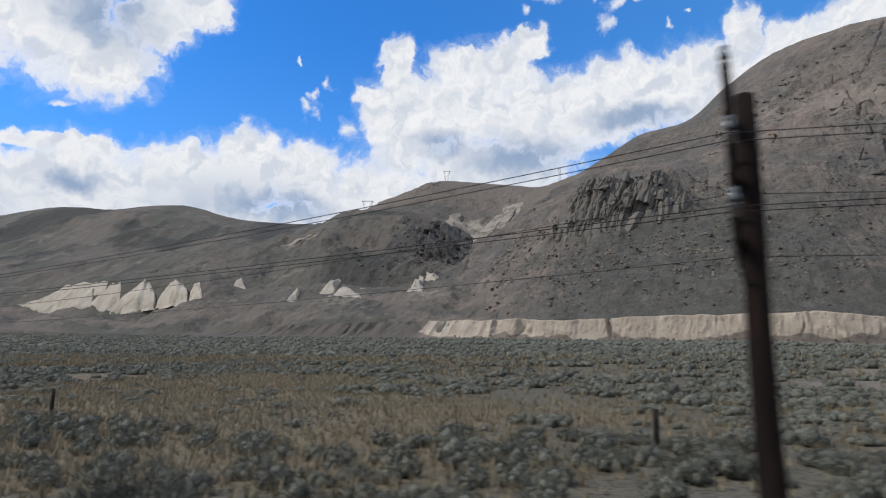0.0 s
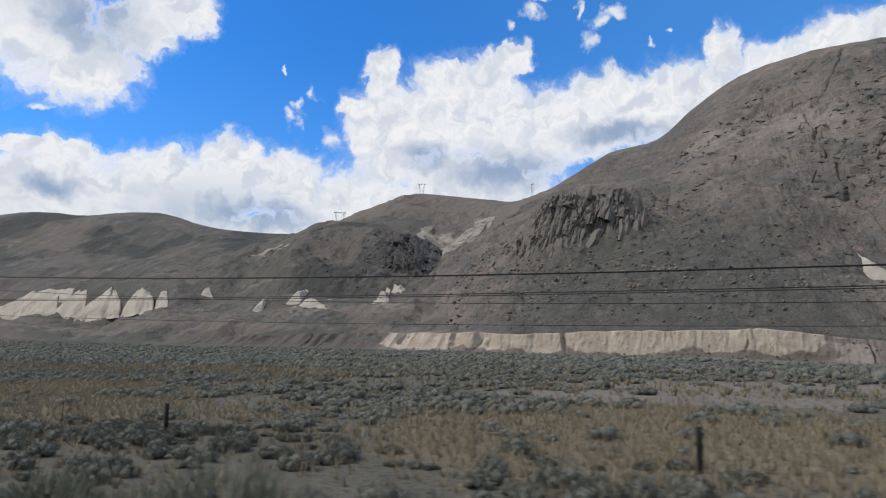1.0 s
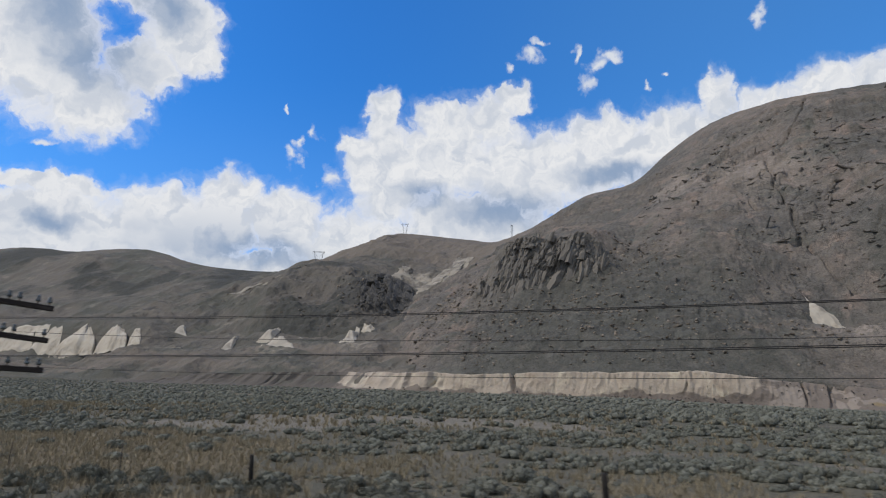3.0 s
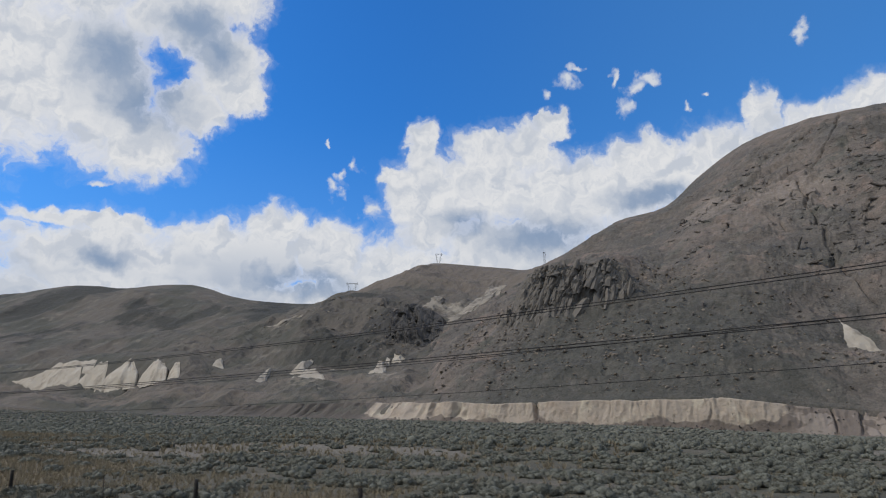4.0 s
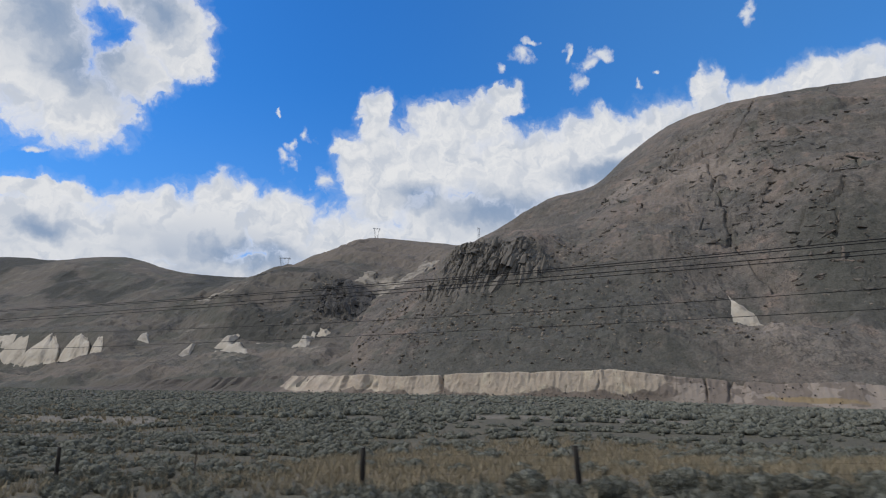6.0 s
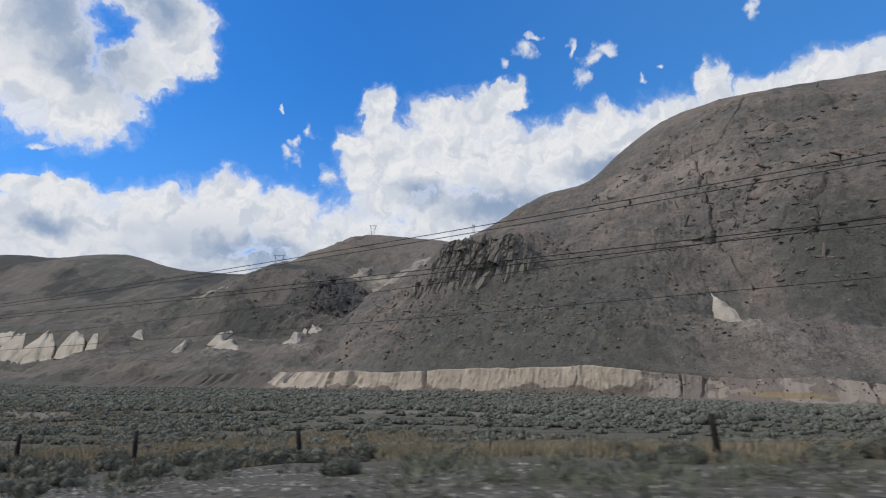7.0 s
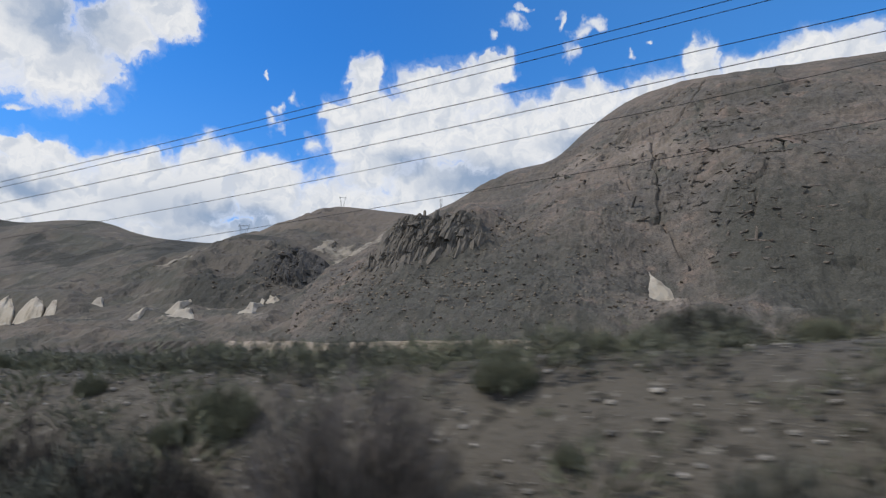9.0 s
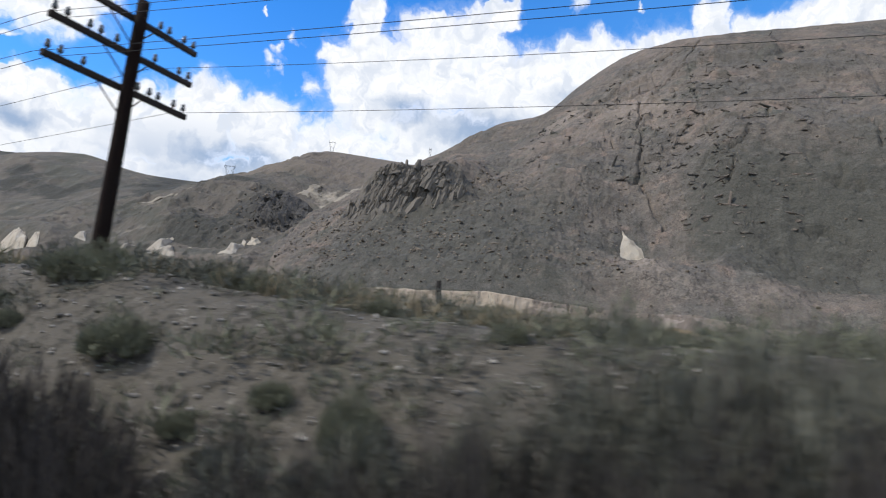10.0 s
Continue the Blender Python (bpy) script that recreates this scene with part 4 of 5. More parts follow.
def slabs(name, places, length, seed, mat, label):
    """Ledges of rock lying along the contour of a slope, each broader than high."""
    rng = np.random.default_rng(seed)
    shapes = [rock_shape(880 + k, 0.24, 1.0) for k in range(9)]
    verts, faces, base = [], [], 0
    for k, p in enumerate(places):
        v, f = shapes[k % 9]
        long = length * rng.uniform(0.4, 1.0) * (1 + rng.random() ** 4 * 1.6)
        w = v * (long, rng.uniform(1.6, 3.0), rng.uniform(0.9, 2.0))
        turn, tip = rng.normal(0, 0.28), rng.normal(0, 0.22) + (1.2 if rng.random() < 0.16 else 0.0)
        w = w @ np.array([[math.cos(tip), 0, math.sin(tip)], [0, 1, 0], [-math.sin(tip), 0, math.cos(tip)]])
        w = w @ np.array([[math.cos(turn), math.sin(turn), 0], [-math.sin(turn), math.cos(turn), 0], [0, 0, 1]])
        verts.append(w + p + (0, 0.8, -0.3))
        faces.append(f + base)
        base += len(v)
    ob = new(name, big_mesh(name, np.vstack(verts), np.vstack(faces), mat, False))
    return tagged(ob, label, "rock ledges", kind="stuff")


rocky = (co[:, 0] > -30) & (co[:, 0] < 520) & (co[:, 1] > 590) & (co[:, 1] < 985) & (co[:, 2] > 105)
weight = rocky * (0.12 + smooth(fbm(co[:, 0], co[:, 1], 70, 4, 303), 0.0, 0.35)) * (1 - 0.8 * smooth(co[:, 1], 850, 960))
pick = rng.choice(len(co), 560, p=weight / weight.sum())
slabs("rock_ledges", co[pick], 6.0, 61, MOUNTAIN, "broken brown rock ledges across the mountain face")
weight = ((co[:, 0] > -240) & (co[:, 0] < 30) & (co[:, 1] > 520) & (co[:, 1] < 720)) * (0.05 + smooth(fbm(co[:, 0], co[:, 1], 40, 4, 305), 0.05, 0.35) + bell(co[:, 0], -195, 30) * bell(co[:, 1], 610, 30))
pick = rng.choice(len(co), 420, p=weight / weight.sum())
slabs("scree_ledges", co[pick], 2.2, 62, ROCKY, "dark broken rocks standing out of the scree slope")
co2 = np.empty(len(knoll.data.vertices) * 3, np.float32)
knoll.data.vertices.foreach_get("co", co2)
co2 = co2.reshape(-1, 3)
weight = bell(co2[:, 0], -390, 60) * bell(co2[:, 1], 735, 55) + 0.05 * (co2[:, 0] > -700) * (co2[:, 1] < 840)
pick = rng.choice(len(co2), 500, p=weight / weight.sum())
scatter("gully_boulders", rocks, co2[pick], 0.6 + 2.2 * rng.random(1100) ** 3, rng.random(1100) * 6.28, ROCKY, "dark boulders in the rocky gully", "boulders")

# ---- telegraph line ----
POLE_TALL = 6.9
PINS = [-1.5, -1.27, -0.84, -0.62, -0.28, 0.32, 0.6, 0.82, 1.22, 1.48]
ARM_DROP = [0.33, 1.0, 1.68]


def telegraph_pole(missing, white, arm_tilt):
    thing = new("telegraph_pole")
    bm = bmesh.new()
    n, prev = 14, None
    for k in range(11):
        z = POLE_TALL * k / 10
        r = 0.155 - 0.048 * k / 10
        ring = [bm.verts.new((r * (1 + 0.05 * math.sin(3 * a * math.tau / n + z)) * math.cos(a * math.tau / n) + 0.012 * math.sin(z * 1.3), r * math.sin(a * math.tau / n) + 0.012 * math.cos(z * 1.7), z)) for a in range(n)]
        if prev:
            for a in range(n):
                bm.faces.new((prev[a], prev[(a + 1) % n], ring[(a + 1) % n], ring[a])).smooth = True
        prev = ring
    cap = bm.verts.new((0.01, 0, POLE_TALL + 0.03))
    for a in range(n):
        bm.faces.new((prev[a], prev[(a + 1) % n], cap))
    part("pole_shaft", bm, POLE, thing)
    for row, drop in enumerate(ARM_DROP):
        z = POLE_TALL - drop
        bm = bmesh.new()
        block(bm, (-0.15, 0, z), (0.09, 3.16, 0.115), 0.012)
        arm = part("crossarm", bm, ARM, thing)
        arm.matrix_basis = Matrix.Translation((0, 0, z)) @ pose(0, 0, 0, arm_tilt[row], 0, 0) @ Matrix.Translation((0, 0, -z))
        for k, y in enumerate(PINS):
            if (row, k) in missing:
                continue
            bm = bmesh.new()
            tube(bm, (-0.15, y, z + 0.05), (-0.15, y, z + 0.13), 0.014, 0.012, 6)
            pin = part("insulator_pin", bm, IRON, arm)
            bm = bmesh.new()
            lathe(bm, [(0.044, 0.11), (0.05, 0.13), (0.046, 0.17), (0.030, 0.19), (0.036, 0.205), (0.034, 0.235), (0.014, 0.25)], (-0.15, y, z), 10)
            pale = (row, k) in white
            part("insulator", bm, PALE_GLASS if pale else GLASS, arm, "white porcelain insulator" if pale else "dark glass insulator")
        for sign in (-1, 1):
            bm = bmesh.new()
            tube(bm, (-0.205, sign * 0.52, z - 0.02), (-0.105, sign * 0.02, z - 0.50), 0.013, None, 6)
            part("arm_brace", bm, IRON, thing)
        bm = bmesh.new()
        tube(bm, (0.13, 0, z), (-0.22, 0, z), 0.014, None, 6)
        part("arm_bolt", bm, IRON, thing)
    return tagged(thing, "dark tarred wooden telegraph pole with three crossarms", "telegraph pole", "telegraph poles along the line")


# x, y, top height, lean along and across the line in degrees
POLES = [(-43.4, 7.5, 6.9, 0.5, 0.4), (0.06, 7.5, 6.97, 0.4, 0.0), (43.3, 7.65, 6.4, -0.5, 0.0), (86.85, 7.8, 7.28, 0.3, 0.0), (135.36, 8.0, 7.33, 3.2, 0.0), (178.72, 8.2, 9.75, 3.4, 0.0), (222.5, 8.3, 9.3, 0.0, 0.0)]
first = telegraph_pole({(0, 4), (1, 3), (2, 2), (2, 5), (1, 8)}, {(2, 3), (1, 4)}, (0.3, -0.8, 0.8))
second = telegraph_pole({(0, 4), (0, 5), (1, 5), (2, 3), (2, 4), (1, 7)}, set(), (0.0, 0.3, -0.3))
kept = []
for k, (x, y, top, along, across) in enumerate(POLES):
    at = pose(x, y, top - POLE_TALL, across, along, 0)
    if k == 4:   # its arms are bolted to the other side
        at = at @ pose(0, 0, 0, 0, 0, 180)
    source = (first, second)[k % 2]
    if k < 2:
        source.matrix_basis = at
        kept.append(source)
    else:
        kept.append(copy_thing(source, at))

# wires: arm, pin and sag at the middle of each span
SAGS = {1: [0.9, 0.85, 0.84, 0.88, 0.58, 0.7], 2: [0.4, 0.34, 0.5, 0.28, 0.28, 0.5]}


def strand(name, points, r, mat, parent=None):
    cu = bpy.data.curves.new(name, "CURVE")
    cu.dimensions, cu.bevel_depth, cu.bevel_resolution = "3D", r, 1
    sp = cu.splines.new("POLY")
    sp.points.add(len(points) - 1)
    sp.points.foreach_set("co", [c for p in points for c in (*p, 1)])
    cu.materials.append(mat)
    ob = new(name, cu)
    ob.parent = parent
    return ob


for row, pin, shift in ((1, 0, 0.0), (1, 1, -0.03), (2, 0, 0.0), (2, 1, -0.01), (1, 7, 0.05), (2, 9, 0.1)):
    pts = []
    for k in range(len(POLES) - 1):
        (xa, ya, ta, *_), (xb, yb, tb, *_) = POLES[k], POLES[k + 1]
        for i in range(24):
            f = i / 24
            sag = (SAGS[row][k] + (shift if k != 4 or pin != 1 or row != 2 else 0.22)) * 4 * f * (1 - f)
            pts.append((xa - 0.15 + (xb - xa) * f, ya + (yb - ya) * f + PINS[pin], ta + (tb - ta) * f - ARM_DROP[row] + 0.08 - sag))
    tagged(strand("telegraph_wire", pts, 0.0046, WIRE), "thin dark telegraph wire sagging between the poles", "wire", "telegraph wires")

# ---- fence ----
FENCE_Y = 20.5
fence = tagged(new("fence"), "old wire fence with dark leaning wooden and iron posts", "fence")
WOOD = [-31.1, -2.8, 17.9, 39.7, 53.0, 61.5, 69.8, 77.9, 85.5, 101.3, 108.9, 117.2, 131.6, 143.9, 157.5, 168.4, 180.5]
IRON_POSTS = [-23.5, -16.5, -9.3, 4.4, 11.0, 25.5, 32.8, 47.1, 93.5, 124.8, 137.3, 150.6, 175.0]
rng = np.random.default_rng(8)
tops = []
for x, wood in sorted([(x, True) for x in WOOD] + [(x, False) for x in IRON_POSTS]):
    z = float(plain_height(x, FENCE_Y))
    tall = 1.22 + rng.uniform(-0.08, 0.12)
    bm = bmesh.new()
    if wood:
        n = 9
        wob = rng.uniform(0.85, 1.15, n)
        rings = [[bm.verts.new((0.088 * wob[a] * g * math.cos(a * math.tau / n), 0.088 * wob[a] * g * math.sin(a * math.tau / n), h + (0.02 * wob[a] if h > 1 else 0))) for a in range(n)] for h, g in ((-0.4, 1.1), (0.3, 1.05), (0.8, 1.0), (tall, 0.92))]
        for lo, hi in zip(rings, rings[1:]):
            for a in range(n):
                bm.faces.new((lo[a], lo[(a + 1) % n], hi[(a + 1) % n], hi[a])).smooth = True
        bm.faces.new(rings[-1])
    else:
        block(bm, (0, 0, tall / 2 - 0.1), (0.035, 0.006, tall + 0.2), 0.001)
        block(bm, (0, 0.018, tall / 2 - 0.1), (0.006, 0.03, tall + 0.2), 0.001)
    post = part("fence_post" if wood else "iron_post", bm, POST if wood else IRON, fence, "dark weathered wooden post" if wood else "thin rusty iron post")
    post.matrix_basis = pose(x, FENCE_Y + rng.uniform(-0.15, 0.15), z, rng.normal(0, 2), rng.normal(-2.5, 3), rng.uniform(0, 90))
    tops.append((x, z))
for h in (0.45, 0.75, 1.05):
    strand("fence_wire", [(x, FENCE_Y, z + h + rng.uniform(-0.03, 0.03)) for x, z in tops], 0.0022, IRON, fence)

# ---- brush, grass and stones ----


def heart(seed, fine):
    """The lumpy dense body of a shrub, half width and height one."""
    bm = bmesh.new()
    bmesh.ops.create_icosphere(bm, subdivisions=fine, radius=1)
    v = np.array([w.co for w in bm.verts])
    f = np.array([[w.index for w in face.verts] for face in bm.faces])
    bm.free()
    v = v * (0.84 + 0.34 * fbm(v[:, 0] * 3 + seed, v[:, 1] * 3 + v[:, 2] * 2, 1.3, 3, seed))[:, None]
    v[:, 2] = np.where(v[:, 2] > 0, v[:, 2] * 0.95, v[:, 2] * 0.35) - 0.02
    return v, f


def bush_shape(seed, leaves, length, width, fine=2, upright=0.5, lumps=0.25, body=1.0):
    """A rounded shrub of unit half width and height: fine blades all over a lumpy dense body."""
    rng = np.random.default_rng(seed)
    a = rng.random(leaves) * math.tau
    h = rng.random(leaves) ** 0.8
    flat = np.sqrt(np.clip(1 - (h * 0.95) ** 2, 0, 1))
    lump = 0.95 + lumps * (np.sin(a * 3 + seed) * 0.4 + np.sin(a * 7 + h * 9 + seed * 2) * 0.5) + rng.normal(0, 0.06, leaves)
    p = np.stack([np.cos(a) * flat * lump, np.sin(a) * flat * lump, 0.02 + h * 0.92 * lump], 1)
    out = np.stack([np.cos(a) * flat, np.sin(a) * flat, h * 0.7 + upright], 1) + rng.normal(0, 0.35, (leaves, 3))
    out /= np.linalg.norm(out, axis=1)[:, None]
    across = np.cross(out, rng.normal(0, 1, (leaves, 3)))
    across /= np.linalg.norm(across, axis=1)[:, None] + 1e-9
    ln = length * rng.uniform(0.6, 1.4, (leaves, 1))
    wd = width * rng.uniform(0.6, 1.3, (leaves, 1))
    v = np.stack([p - out * ln * 0.5 - across * wd, p - out * ln * 0.5 + across * wd, p + out * ln], 1).reshape(-1, 3)
    f = np.arange(leaves * 3).reshape(-1, 3)
    if fine:
        cv, cf = heart(seed + 50, fine)
        f = np.vstack([f, cf + len(v)])
        v = np.vstack([v, cv * 0.95 * body])
    return v, f


def lobed_shape(seed, lobes, fine, leaves, length, width, upright=0.5, fill=1.0):
    """A shrub of unit half width and height: several rounded leafy lobes side by side, with fine blades over them."""
    rng = np.random.default_rng(seed)
    bm = bmesh.new()
    bmesh.ops.create_icosphere(bm, subdivisions=fine, radius=1)
    ball = np.array([w.co for w in bm.verts])
    tris = np.array([[w.index for w in face.verts] for face in bm.faces])
    bm.free()
    verts, faces, base, spots = [], [], 0, []
    for k in range(lobes):
        turn, far = k * math.tau / max(lobes - 1, 1) + rng.uniform(-0.5, 0.5), (0.0 if k == 0 else rng.uniform(0.42, 0.66))
        r = rng.uniform(0.46, 0.62) if k == 0 else rng.uniform(0.30, 0.50)
        if lobes == 1:
            r = 0.95
        mid = np.array([math.cos(turn) * far, math.sin(turn) * far, (0.42 if k == 0 else rng.uniform(0.14, 0.40)) if lobes > 1 else 0.05])
        w = ball * (1 + 0.20 * rng.uniform(-1, 1, (len(ball), 1))) * (r, r, r * 0.95) * fill + mid
        w[:, 2] = np.maximum(w[:, 2], -0.06)
        verts.append(w)
        faces.append(tris + base)
        base += len(w)
        spots.append((mid, r))
    if leaves:
        pick = rng.integers(0, lobes, leaves)
        out = rng.normal(0, 1, (leaves, 3))
        out[:, 2] = np.abs(out[:, 2]) * 0.9 - 0.15
        out /= np.linalg.norm(out, axis=1)[:, None]
        p = np.array([spots[k][0] for k in pick]) + out * np.array([spots[k][1] for k in pick])[:, None] * rng.uniform(0.85, 1.1, (leaves, 1))
        p[:, 2] = np.maximum(p[:, 2], 0.02)
        way = out + (0, 0, upright) + rng.normal(0, 0.35, (leaves, 3))
        way /= np.linalg.norm(way, axis=1)[:, None]
        across = np.cross(way, rng.normal(0, 1, (leaves, 3)))
        across /= np.linalg.norm(across, axis=1)[:, None] + 1e-9
        ln, wd = length * rng.uniform(0.6, 1.4, (leaves, 1)), width * rng.uniform(0.6, 1.3, (leaves, 1))
        verts.append(np.stack([p - way * ln * 0.5 - across * wd, p - way * ln * 0.5 + across * wd, p + way * ln], 1).reshape(-1, 3))
        faces.append(np.arange(leaves * 3).reshape(-1, 3) + base)
    return np.vstack(verts), np.vstack(faces)


rng = np.random.default_rng(21)


def jittered(x0, x1, y0, y1, cell):
    xs, ys = np.meshgrid(np.arange(x0, x1, cell), np.arange(y0, y1, cell), indexing="ij")
    return xs.ravel() + rng.uniform(-0.48, 0.48, xs.size) * cell, ys.ravel() + rng.uniform(-0.48, 0.48, xs.size) * cell


def brush_field(name, x0, x1, y0, y1, cell, shapes, size, label, keep_most=0.85, seen=1.0):
    x, y = jittered(x0, x1, y0, y1, cell)
    m = ground_masks(x, y)
    clump = smooth(fbm(x * 0.8, y * 1.7, 9, 3, 402), -0.45, 0.15)
    odds = clump * keep_most * (1 - 0.90 * smooth(m["bare"], 0.35, 0.6)) * (1 - 0.80 * smooth(m["grass"], 0.3, 0.6)) * (1 - 0.9 * m["gravel"]) * (0.75 + 0.5 * smooth(fbm(x, y, 22, 3, 401), -0.35, 0.3))
    ok = (rng.random(x.size) < odds) & (x > -2.15 * y - 12) & (x < 196 + 0.34 * y)
    x, y = x[ok], y[ok]
    s = size * (0.4 + 0.9 * rng.random(x.size) ** 1.3)
    h = s * rng.uniform(0.62, 0.98, x.size)
    p = np.stack([x, y, plain_height(x, y) - 0.05], 1)
    return p, s, h, shapes, label


NEAR = [lobed_shape(k, 9, 2, 1500, 0.13, 0.020, 0.7, 0.80) for k in range(6)]
MIDDLE = [lobed_shape(20 + k, 8, 1, 130, 0.16, 0.036, 0.7, 0.85) for k in range(6)]
FAR = [lobed_shape(40 + k, 4, 1, 24, 0.20, 0.07, 0.7, 0.9) for k in range(6)]
SPECK = [lobed_shape(60 + k, 2, 1, 0, 0, 0) for k in range(5)]
VERGE = [lobed_shape(110 + k, 6, 1, 320, 0.16, 0.026, 0.7, 0.75) for k in range(6)]
SAGE_LABEL = "grey-green sagebrush covering the plain"

p, s, h, *_ = brush_field("sagebrush", -70, 205, 18.5, 34, 1.25, NEAR, 0.66, SAGE_LABEL, 1.0)
order = np.argsort(np.hypot(np.clip(np.abs(p[:, 0] - 94) - 100, 0, None), p[:, 1]))
close, rest = order[:240], order[240:]
meshes = [big_mesh("sagebrush", v, f, SAGE, True) for v, f in NEAR]
for k in close:
    ob = new("sagebrush", meshes[k % 6])
    ob.matrix_basis = Matrix.LocRotScale(Vector(p[k].tolist()), Euler((0, 0, float(rng.random() * 6.28))), (s[k], s[k], h[k]))
    tagged(ob, "rounded grey-green sagebrush growing near the fence", "shrub", "sagebrush near the fence")
scatter("sagebrush_near", MIDDLE, p[rest], s[rest], rng.random(len(rest)) * 6.28, SAGE, SAGE_LABEL, "shrubs", True, heights=h[rest])
p, s, h, *_ = brush_field("sagebrush", -160, 225, 34, 75, 1.40, MIDDLE, 0.82, SAGE_LABEL, 1.0)
scatter("sagebrush_middle", MIDDLE, p, s, rng.random(len(p)) * 6.28, SAGE, SAGE_LABEL, "shrubs", True, heights=h)
p, s, h, *_ = brush_field("sagebrush", -330, 250, 75, 170, 2.1, FAR, 1.15, SAGE_LABEL, 1.0)
scatter("sagebrush_far", FAR, p, s, rng.random(len(p)) * 6.28, SAGE, SAGE_LABEL, "shrubs", True, heights=h)
p, s, h, *_ = brush_field("sagebrush", -950, 320, 170, 462, 4.4, SPECK, 1.7, SAGE_LABEL, 0.9)
scatter("sagebrush_distant", SPECK, p, s, rng.random(len(p)) * 6.28, SAGE, SAGE_LABEL, "shrubs", True, heights=h * 0.75)

# shrubs beside the line: x, y, half width, top
GREEN = [(13.1, 6.5, 1.45, 3.15), (9.1, 7, 1.5, 2.65), (133.8, 5.5, 0.95, 3.5), (137.3, 5.5, 0.6, 3.4), (144.0, 15, 0.7, 3.9), (151.1, 5, 0.3, 3.5), (152.2, 5.5, 0.7, 3.6), (157.9, 5, 0.45, 3.65), (158.2, 13, 0.9, 5.2), (164.7, 6, 0.4, 4.1), (162.4, 8.5, 0.55, 4.7)]
GREEN_EAST = [(167.2, 4.3, 0.5, 3.5), (177.5, 7, 0.35, 5.1), (177.5, 6.3, 0.35, 4.6), (178.3, 5.3, 0.3, 3.7), (180.2, 7.2, 0.5, 5.2), (185.8, 5.3, 0.35, 3.6), (180.2, 6.8, 0.55, 5.0), (182.3, 5.8, 0.5, 4.1)]
GREY = [(15.6, 5.5, 0.7, 2.8), (-9.7, 8, 1.5, 2.5), (-4.9, 7, 0.8, 2.5), (147.2, 7, 0.9, 4.3), (144.4, 6, 1.1, 3.7), (153.3, 5.5, 0.66, 3.7), (169.8, 8.6, 0.7, 5.25), (171.2, 8.8, 0.5, 5.05), (164.3, 4.8, 1.15, 3.7), (170.3, 4.8, 0.6, 3.95)]
GREY_EAST = [(171.7, 5.5, 0.7, 4.5), (176.2, 4.4, 0.6, 3.4), (180.2, 5, 0.4, 3.9), (178.9, 4.2, 0.45, 3.2), (190.2, 4.7, 1.0, 4.95), (189.2, 4.8, 1.0, 4.75), (188.2, 5.0, 0.8, 4.45), (186.3, 4.5, 0.8, 3.5), (188.7, 4.1, 0.7, 3.8), (189.6, 4.1, 0.8, 4.0), (189.3, 3.7, 0.6, 3.4), (188.6, 5, 0.45, 4.1), (187.3, 4.7, 0.5, 3.8), (185.3, 4.4, 0.85, 3.2), (187.6, 4.1, 0.45, 3.3)]
GOLD = [(32.75, 6.8, 1.05, 3.7), (34.4, 6.8, 0.85, 3.45)]
BARE = [(136.0, 6, 0.35, 3.4), (142.1, 5.5, 0.6, 3.6), (159.6, 5, 0.66, 4.2), (160.9, 5, 0.4, 3.9), (167.0, 4.9, 0.85, 4.1)]
DARK = [(163.0, 4.8, 0.8, 3.5), (165.2, 4.6, 0.7, 3.3), (167.4, 4.6, 0.6, 3.5), (174.1, 4.8, 0.95, 3.65), (172.6, 5.0, 0.8, 3.7), (182.8, 4.4, 0.9, 3.4), (181.9, 4.3, 0.8, 3.5), (184.0, 4.0, 0.7, 3.1), (189.2, 4.0, 0.7, 3.6), (187.5, 4.0, 0.8, 3.4), (188.7, 3.8, 0.8, 3.4), (190.0, 4.0, 0.9, 3.7), (186.2, 3.9, 0.8, 3.1), (191.0, 4.3, 0.9, 3.8)]
rng = np.random.default_rng(33)
MORE_GREY = [(x, y, rng.uniform(0.35, 0.75), None) for x, y in zip(np.concatenate([rng.uniform(162, 175, 18), rng.uniform(184, 194, 24)]), rng.uniform(3.4, 5.0, 42))]
MORE_GREEN = [(x, y, rng.uniform(0.15, 0.34), None) for x, y in zip(rng.uniform(158, 191, 46), rng.uniform(4.5, 8.4, 46))]


def twig_shape(seed, stems=46):
    """Bare forked stems of a shrub, of unit half width and height."""
    rng = np.random.default_rng(seed)
    out = []
    for _ in range(stems):
        t, r = rng.random() * math.tau, rng.uniform(0.25, 1.05)
        q0 = np.array([math.cos(t) * 0.06, math.sin(t) * 0.06, 0.0])
        q1 = np.array([math.cos(t) * r * 0.5, math.sin(t) * r * 0.5, rng.uniform(0.3, 0.6)])
        ends = [(q0, q1, 0.018)]
        for _ in range(3):
            u = t + rng.normal(0, 0.5)
            q2 = q1 + np.array([math.cos(u) * r * 0.5, math.sin(u) * r * 0.5, rng.uniform(0.2, 0.6)])
            ends.append((q1, q2, 0.009))
        for b0, b1, w in ends:
            for s in (np.array([-math.sin(t), math.cos(t), 0]) * w, np.array([math.cos(t) * 0.5, math.sin(t) * 0.5, 0.8]) * w):
                out.append(np.array([b0 - s, b0 + s, b1]))
    v = np.vstack(out)
    return v, np.arange(len(v)).reshape(-1, 3)


def with_shade_heart(shape, seed):
    """The stems together with an added dark body that puts the shrub's inner shade into colour."""
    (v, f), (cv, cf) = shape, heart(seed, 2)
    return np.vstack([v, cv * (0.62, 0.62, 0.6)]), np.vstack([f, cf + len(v)])


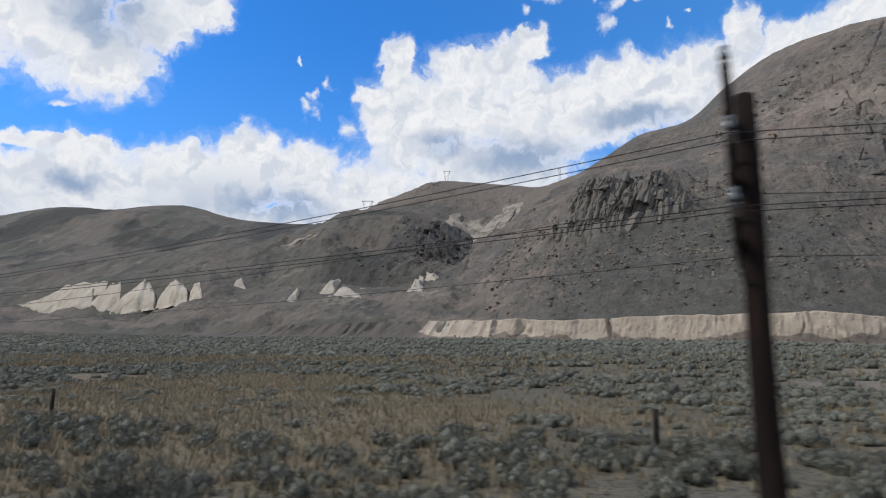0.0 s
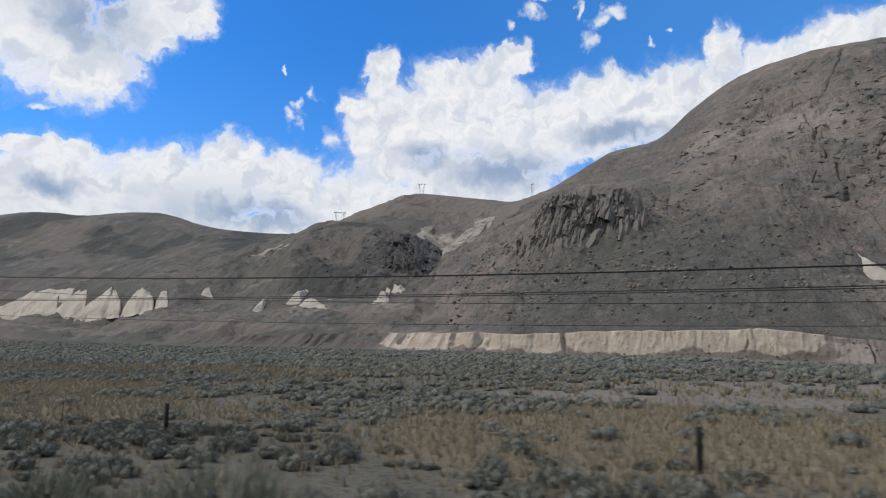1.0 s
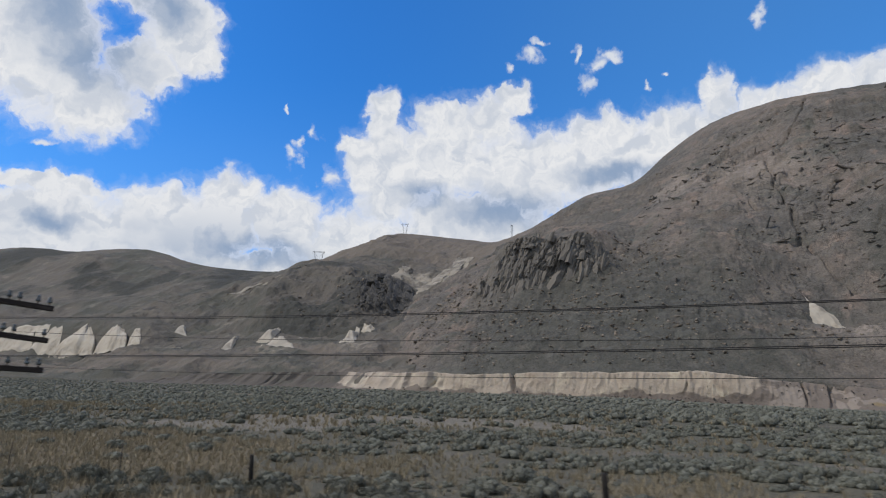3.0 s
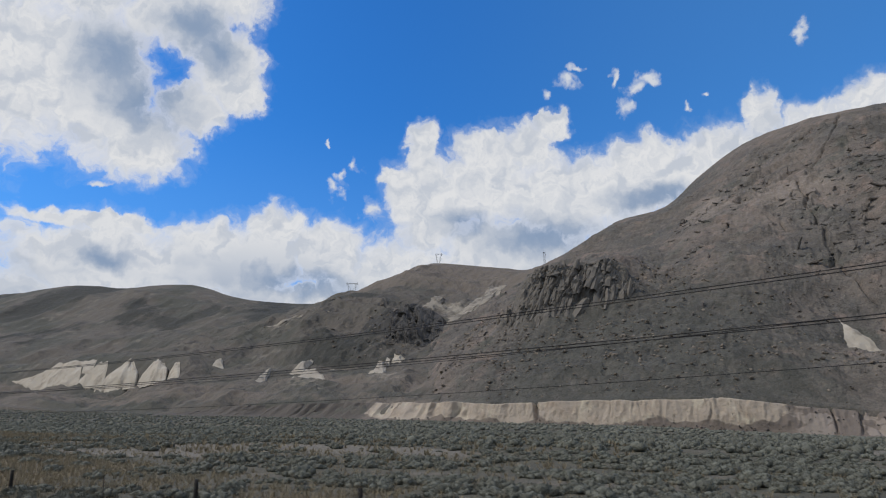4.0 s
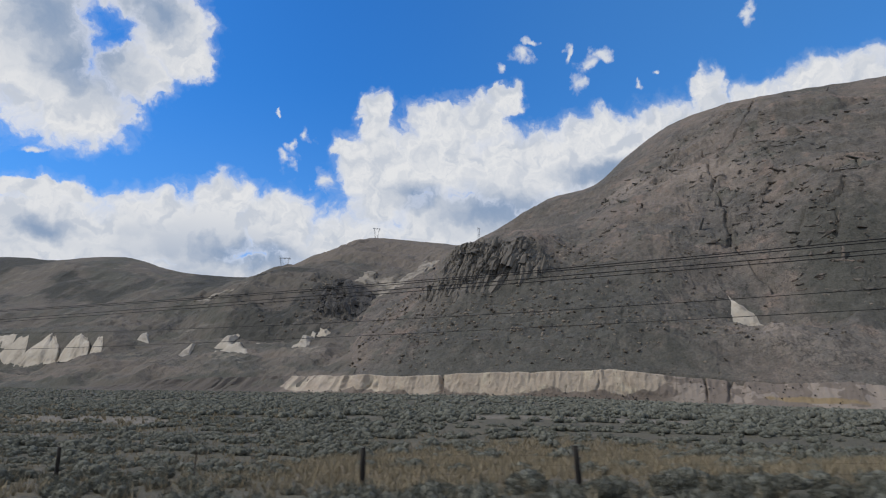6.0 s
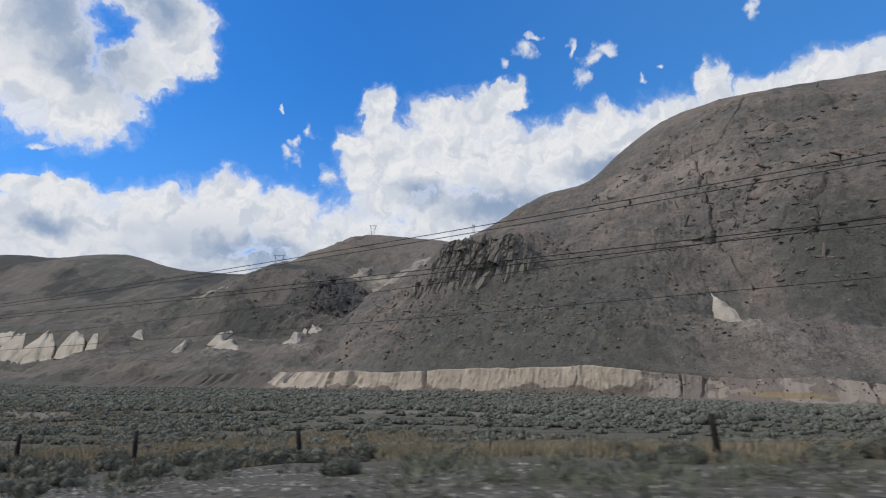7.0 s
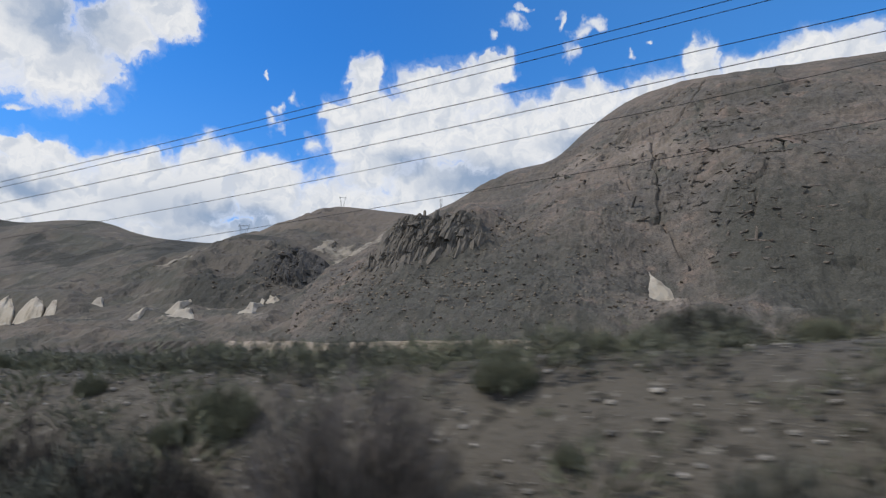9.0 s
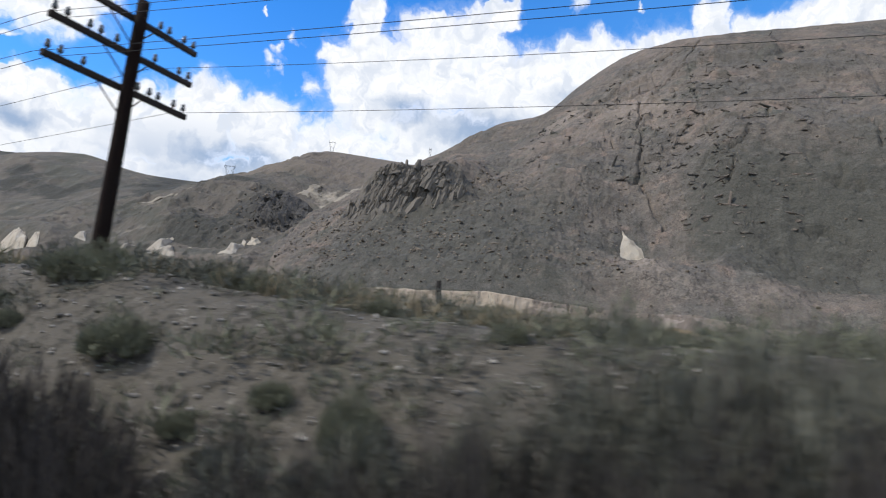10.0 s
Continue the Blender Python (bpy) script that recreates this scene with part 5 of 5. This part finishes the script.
# bare stems around a dark core, coloured for the shade within the foliage
TWIGS = [big_mesh("stem_tangle", *with_shade_heart(twig_shape(700 + k), 700 + k), TWIG_AND_SHADE, False) for k in range(3)]
for name, rows, mat, shape, label in (
        ("green_shrub", GREEN + GREEN_EAST + MORE_GREEN, SAGE_GREEN, [lobed_shape(70 + k, 12, 1, 4600, 0.15, 0.013, 0.8, 0.5) for k in range(3)], "dusty green shrub on the bank beside the railway"),
        ("grey_shrub", GREY + GREY_EAST + MORE_GREY, SAGE, [lobed_shape(75 + k, 10, 1, 4000, 0.10, 0.015, 0.6, 0.40) for k in range(3)], "grey-green sagebrush on the bank beside the railway"),
        ("rabbitbrush", GOLD, YELLOW, [lobed_shape(80 + k, 9, 2, 3000, 0.05, 0.024, 0.4, 0.95) for k in range(2)], "yellow flowering rabbitbrush beside the railway"),
        ("bare_shrub", BARE, SPRAY, [bush_shape(85 + k, 3600, 0.16, 0.008, 0, 0.8, 0.4) for k in range(2)], "leafless grey-brown shrub on the stony bank"),
        ("bare_shrub", DARK, TWIG_AND_SHADE, [bush_shape(95 + k, 3000, 0.18, 0.008, 0, 0.8, 0.4) for k in range(2)], "dark leafless tangled shrub low on the bank")):
    made = [big_mesh("foliage", v, f, mat, False) for v, f in shape]
    for k, (x, y, r, top) in enumerate(rows):
        z = float(plain_height(x, y))
        tall = r * 1.35 if top is None else max(top - z, 0.55 * r)
        z -= 0.22 * r
        tall = tall * 0.86 + 0.22 * r
        ob = new(name)
        ob.matrix_basis = Matrix.LocRotScale((x, y, z - 0.03), Euler((0, 0, k * 1.7)), (r, r, tall))
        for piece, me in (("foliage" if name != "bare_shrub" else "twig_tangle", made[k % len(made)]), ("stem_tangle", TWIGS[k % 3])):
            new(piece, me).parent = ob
        tagged(ob, label, "shrub", "shrubs beside the line")

# dark brush along the foot and the ledges of the bench
pick = rng.choice(BX.size, 520, p=((BX > -230) * (BV < 1.0) * (bell(BV, 0.02, 0.10) + 0.35 * smooth(BX, 60, 100) * bell(BV, 0.7, 0.35))).ravel() / ((BX > -230) * (BV < 1.0) * (bell(BV, 0.02, 0.10) + 0.35 * smooth(BX, 60, 100) * bell(BV, 0.7, 0.35))).sum())
s = 0.4 + 0.8 * rng.random(520) ** 2
scatter("bench_shrubs", SPECK, np.stack([BX.ravel()[pick], BY.ravel()[pick] - 0.3, BZ.ravel()[pick]], 1), s, rng.random(520) * 6.28, TWIG_AND_SHADE, "dark brush on the ledges of the silt cliff", "shrubs", True, heights=s * 0.9)

# more low shrubs over the bank
LOW = [bush_shape(130 + k, 100, 0.26, 0.045, 0, 0.8, 0.5) for k in range(6)]
for name, mat, cell, seed in (("bank_shrubs", SAGE_GREEN, 0.36, 411), ("bank_sagebrush", SAGE, 0.38, 417)):
    x, y = jittered(118, 203, 3.4, 14, cell)
    ok = rng.random(x.size) < 0.5 * (0.25 + smooth(fbm(x, y, 5, 3, seed), -0.15, 0.3)) * (1 - 0.5 * smooth(y, 9, 12)) * (0.22 + 0.78 * smooth(x, 132, 166))
    x, y = x[ok], y[ok]
    s = 0.10 + 0.36 * rng.random(x.size) ** 2.0
    scatter(name, LOW, np.stack([x, y, plain_height(x, y) - 0.02], 1), s, rng.random(x.size) * 6.28, mat, "small dusty tufts scattered over the stony bank", "shrubs", heights=s * 0.95)
x, y = jittered(-45, 130, 5.0, 18.5, 1.2)
ok = rng.random(x.size) < 0.62 * (0.5 + smooth(fbm(x, y, 8, 2, 413), -0.2, 0.3)) * (1 - 0.8 * smooth(x, 85, 120))
x, y = x[ok], y[ok]
s = 0.3 + 0.35 * rng.random(x.size)
scatter("verge_shrubs", VERGE, np.stack([x, y, plain_height(x, y) - 0.05], 1), s, rng.random(x.size) * 6.28, SAGE, "grey sagebrush along the railway verge", "shrubs", True, heights=s * 1.2)


def tuft_shape(seed, blades=14, width=0.018):
    rng = np.random.default_rng(seed)
    a, lean = rng.random(blades) * math.tau, rng.uniform(0.1, 0.55, blades)
    root = np.stack([np.cos(a), np.sin(a), 0 * a], 1) * rng.uniform(0, 0.25, (blades, 1))
    tip = root + np.stack([np.cos(a) * lean, np.sin(a) * lean, rng.uniform(0.6, 1.1, blades)], 1)
    side = np.stack([-np.sin(a), np.cos(a), 0 * a], 1) * width * rng.uniform(0.7, 1.4, (blades, 1))
    v = np.stack([root - side, root + side, tip], 1).reshape(-1, 3)
    return v, np.arange(blades * 3).reshape(-1, 3)


def grass_field(x0, x1, y0, y1, cell, width, tall, name):
    x, y = jittered(x0, x1, y0, y1, cell)
    m = ground_masks(x, y)
    ok = (rng.random(x.size) < 0.85 * smooth(m["grass"], 0.18, 0.6) + 0.15 * (1 - m["gravel"])) & (x > -2.15 * y - 12) & (x < 196 + 0.34 * y)
    x, y = x[ok], y[ok]
    s = tall * rng.uniform(0.6, 1.25, x.size)
    scatter(name, [tuft_shape(k, 14, width) for k in range(5)], np.stack([x, y, plain_height(x, y) - 0.02], 1), s, rng.random(x.size) * 6.28, GRASS, "dry golden grass in patches between the sagebrush", "grass")


grass_field(-50, 205, 6, 60, 0.44, 0.035, 0.40, "dry_grass")
grass_field(-220, 60, 50, 120, 0.85, 0.09, 0.6, "dry_grass_far")

# stones on the bank
N = 34000
x, y = rng.uniform(116, 206, N), 3.0 + 12 * rng.random(N) ** 1.2
s = 0.011 + 0.042 * rng.random(N) ** 3
small = [rock_shape(500 + k, 0.3, 0.6) for k in range(7)]
scatter("bank_stones", small, np.stack([x, y, plain_height(x, y)], 1), s, rng.random(N) * 6.28, STONE, "loose grey stones lying over the bank", "stones")
stone_mesh = [big_mesh("stone", v, f, STONE, False) for v, f in small[:4]]
for k in range(60):
    x, y = rng.uniform(112, 196), rng.uniform(4.2, 14)
    r = rng.uniform(0.035, 0.06)
    ob = new("stone", stone_mesh[k % 4])
    ob.matrix_basis = Matrix.LocRotScale((x, y, float(plain_height(x, y)) + 0.02), Euler((0, 0, k * 2.1)), (r, r, r))
    tagged(ob, "angular grey stone lying on the dry bank", "stone", "stones on the bank")
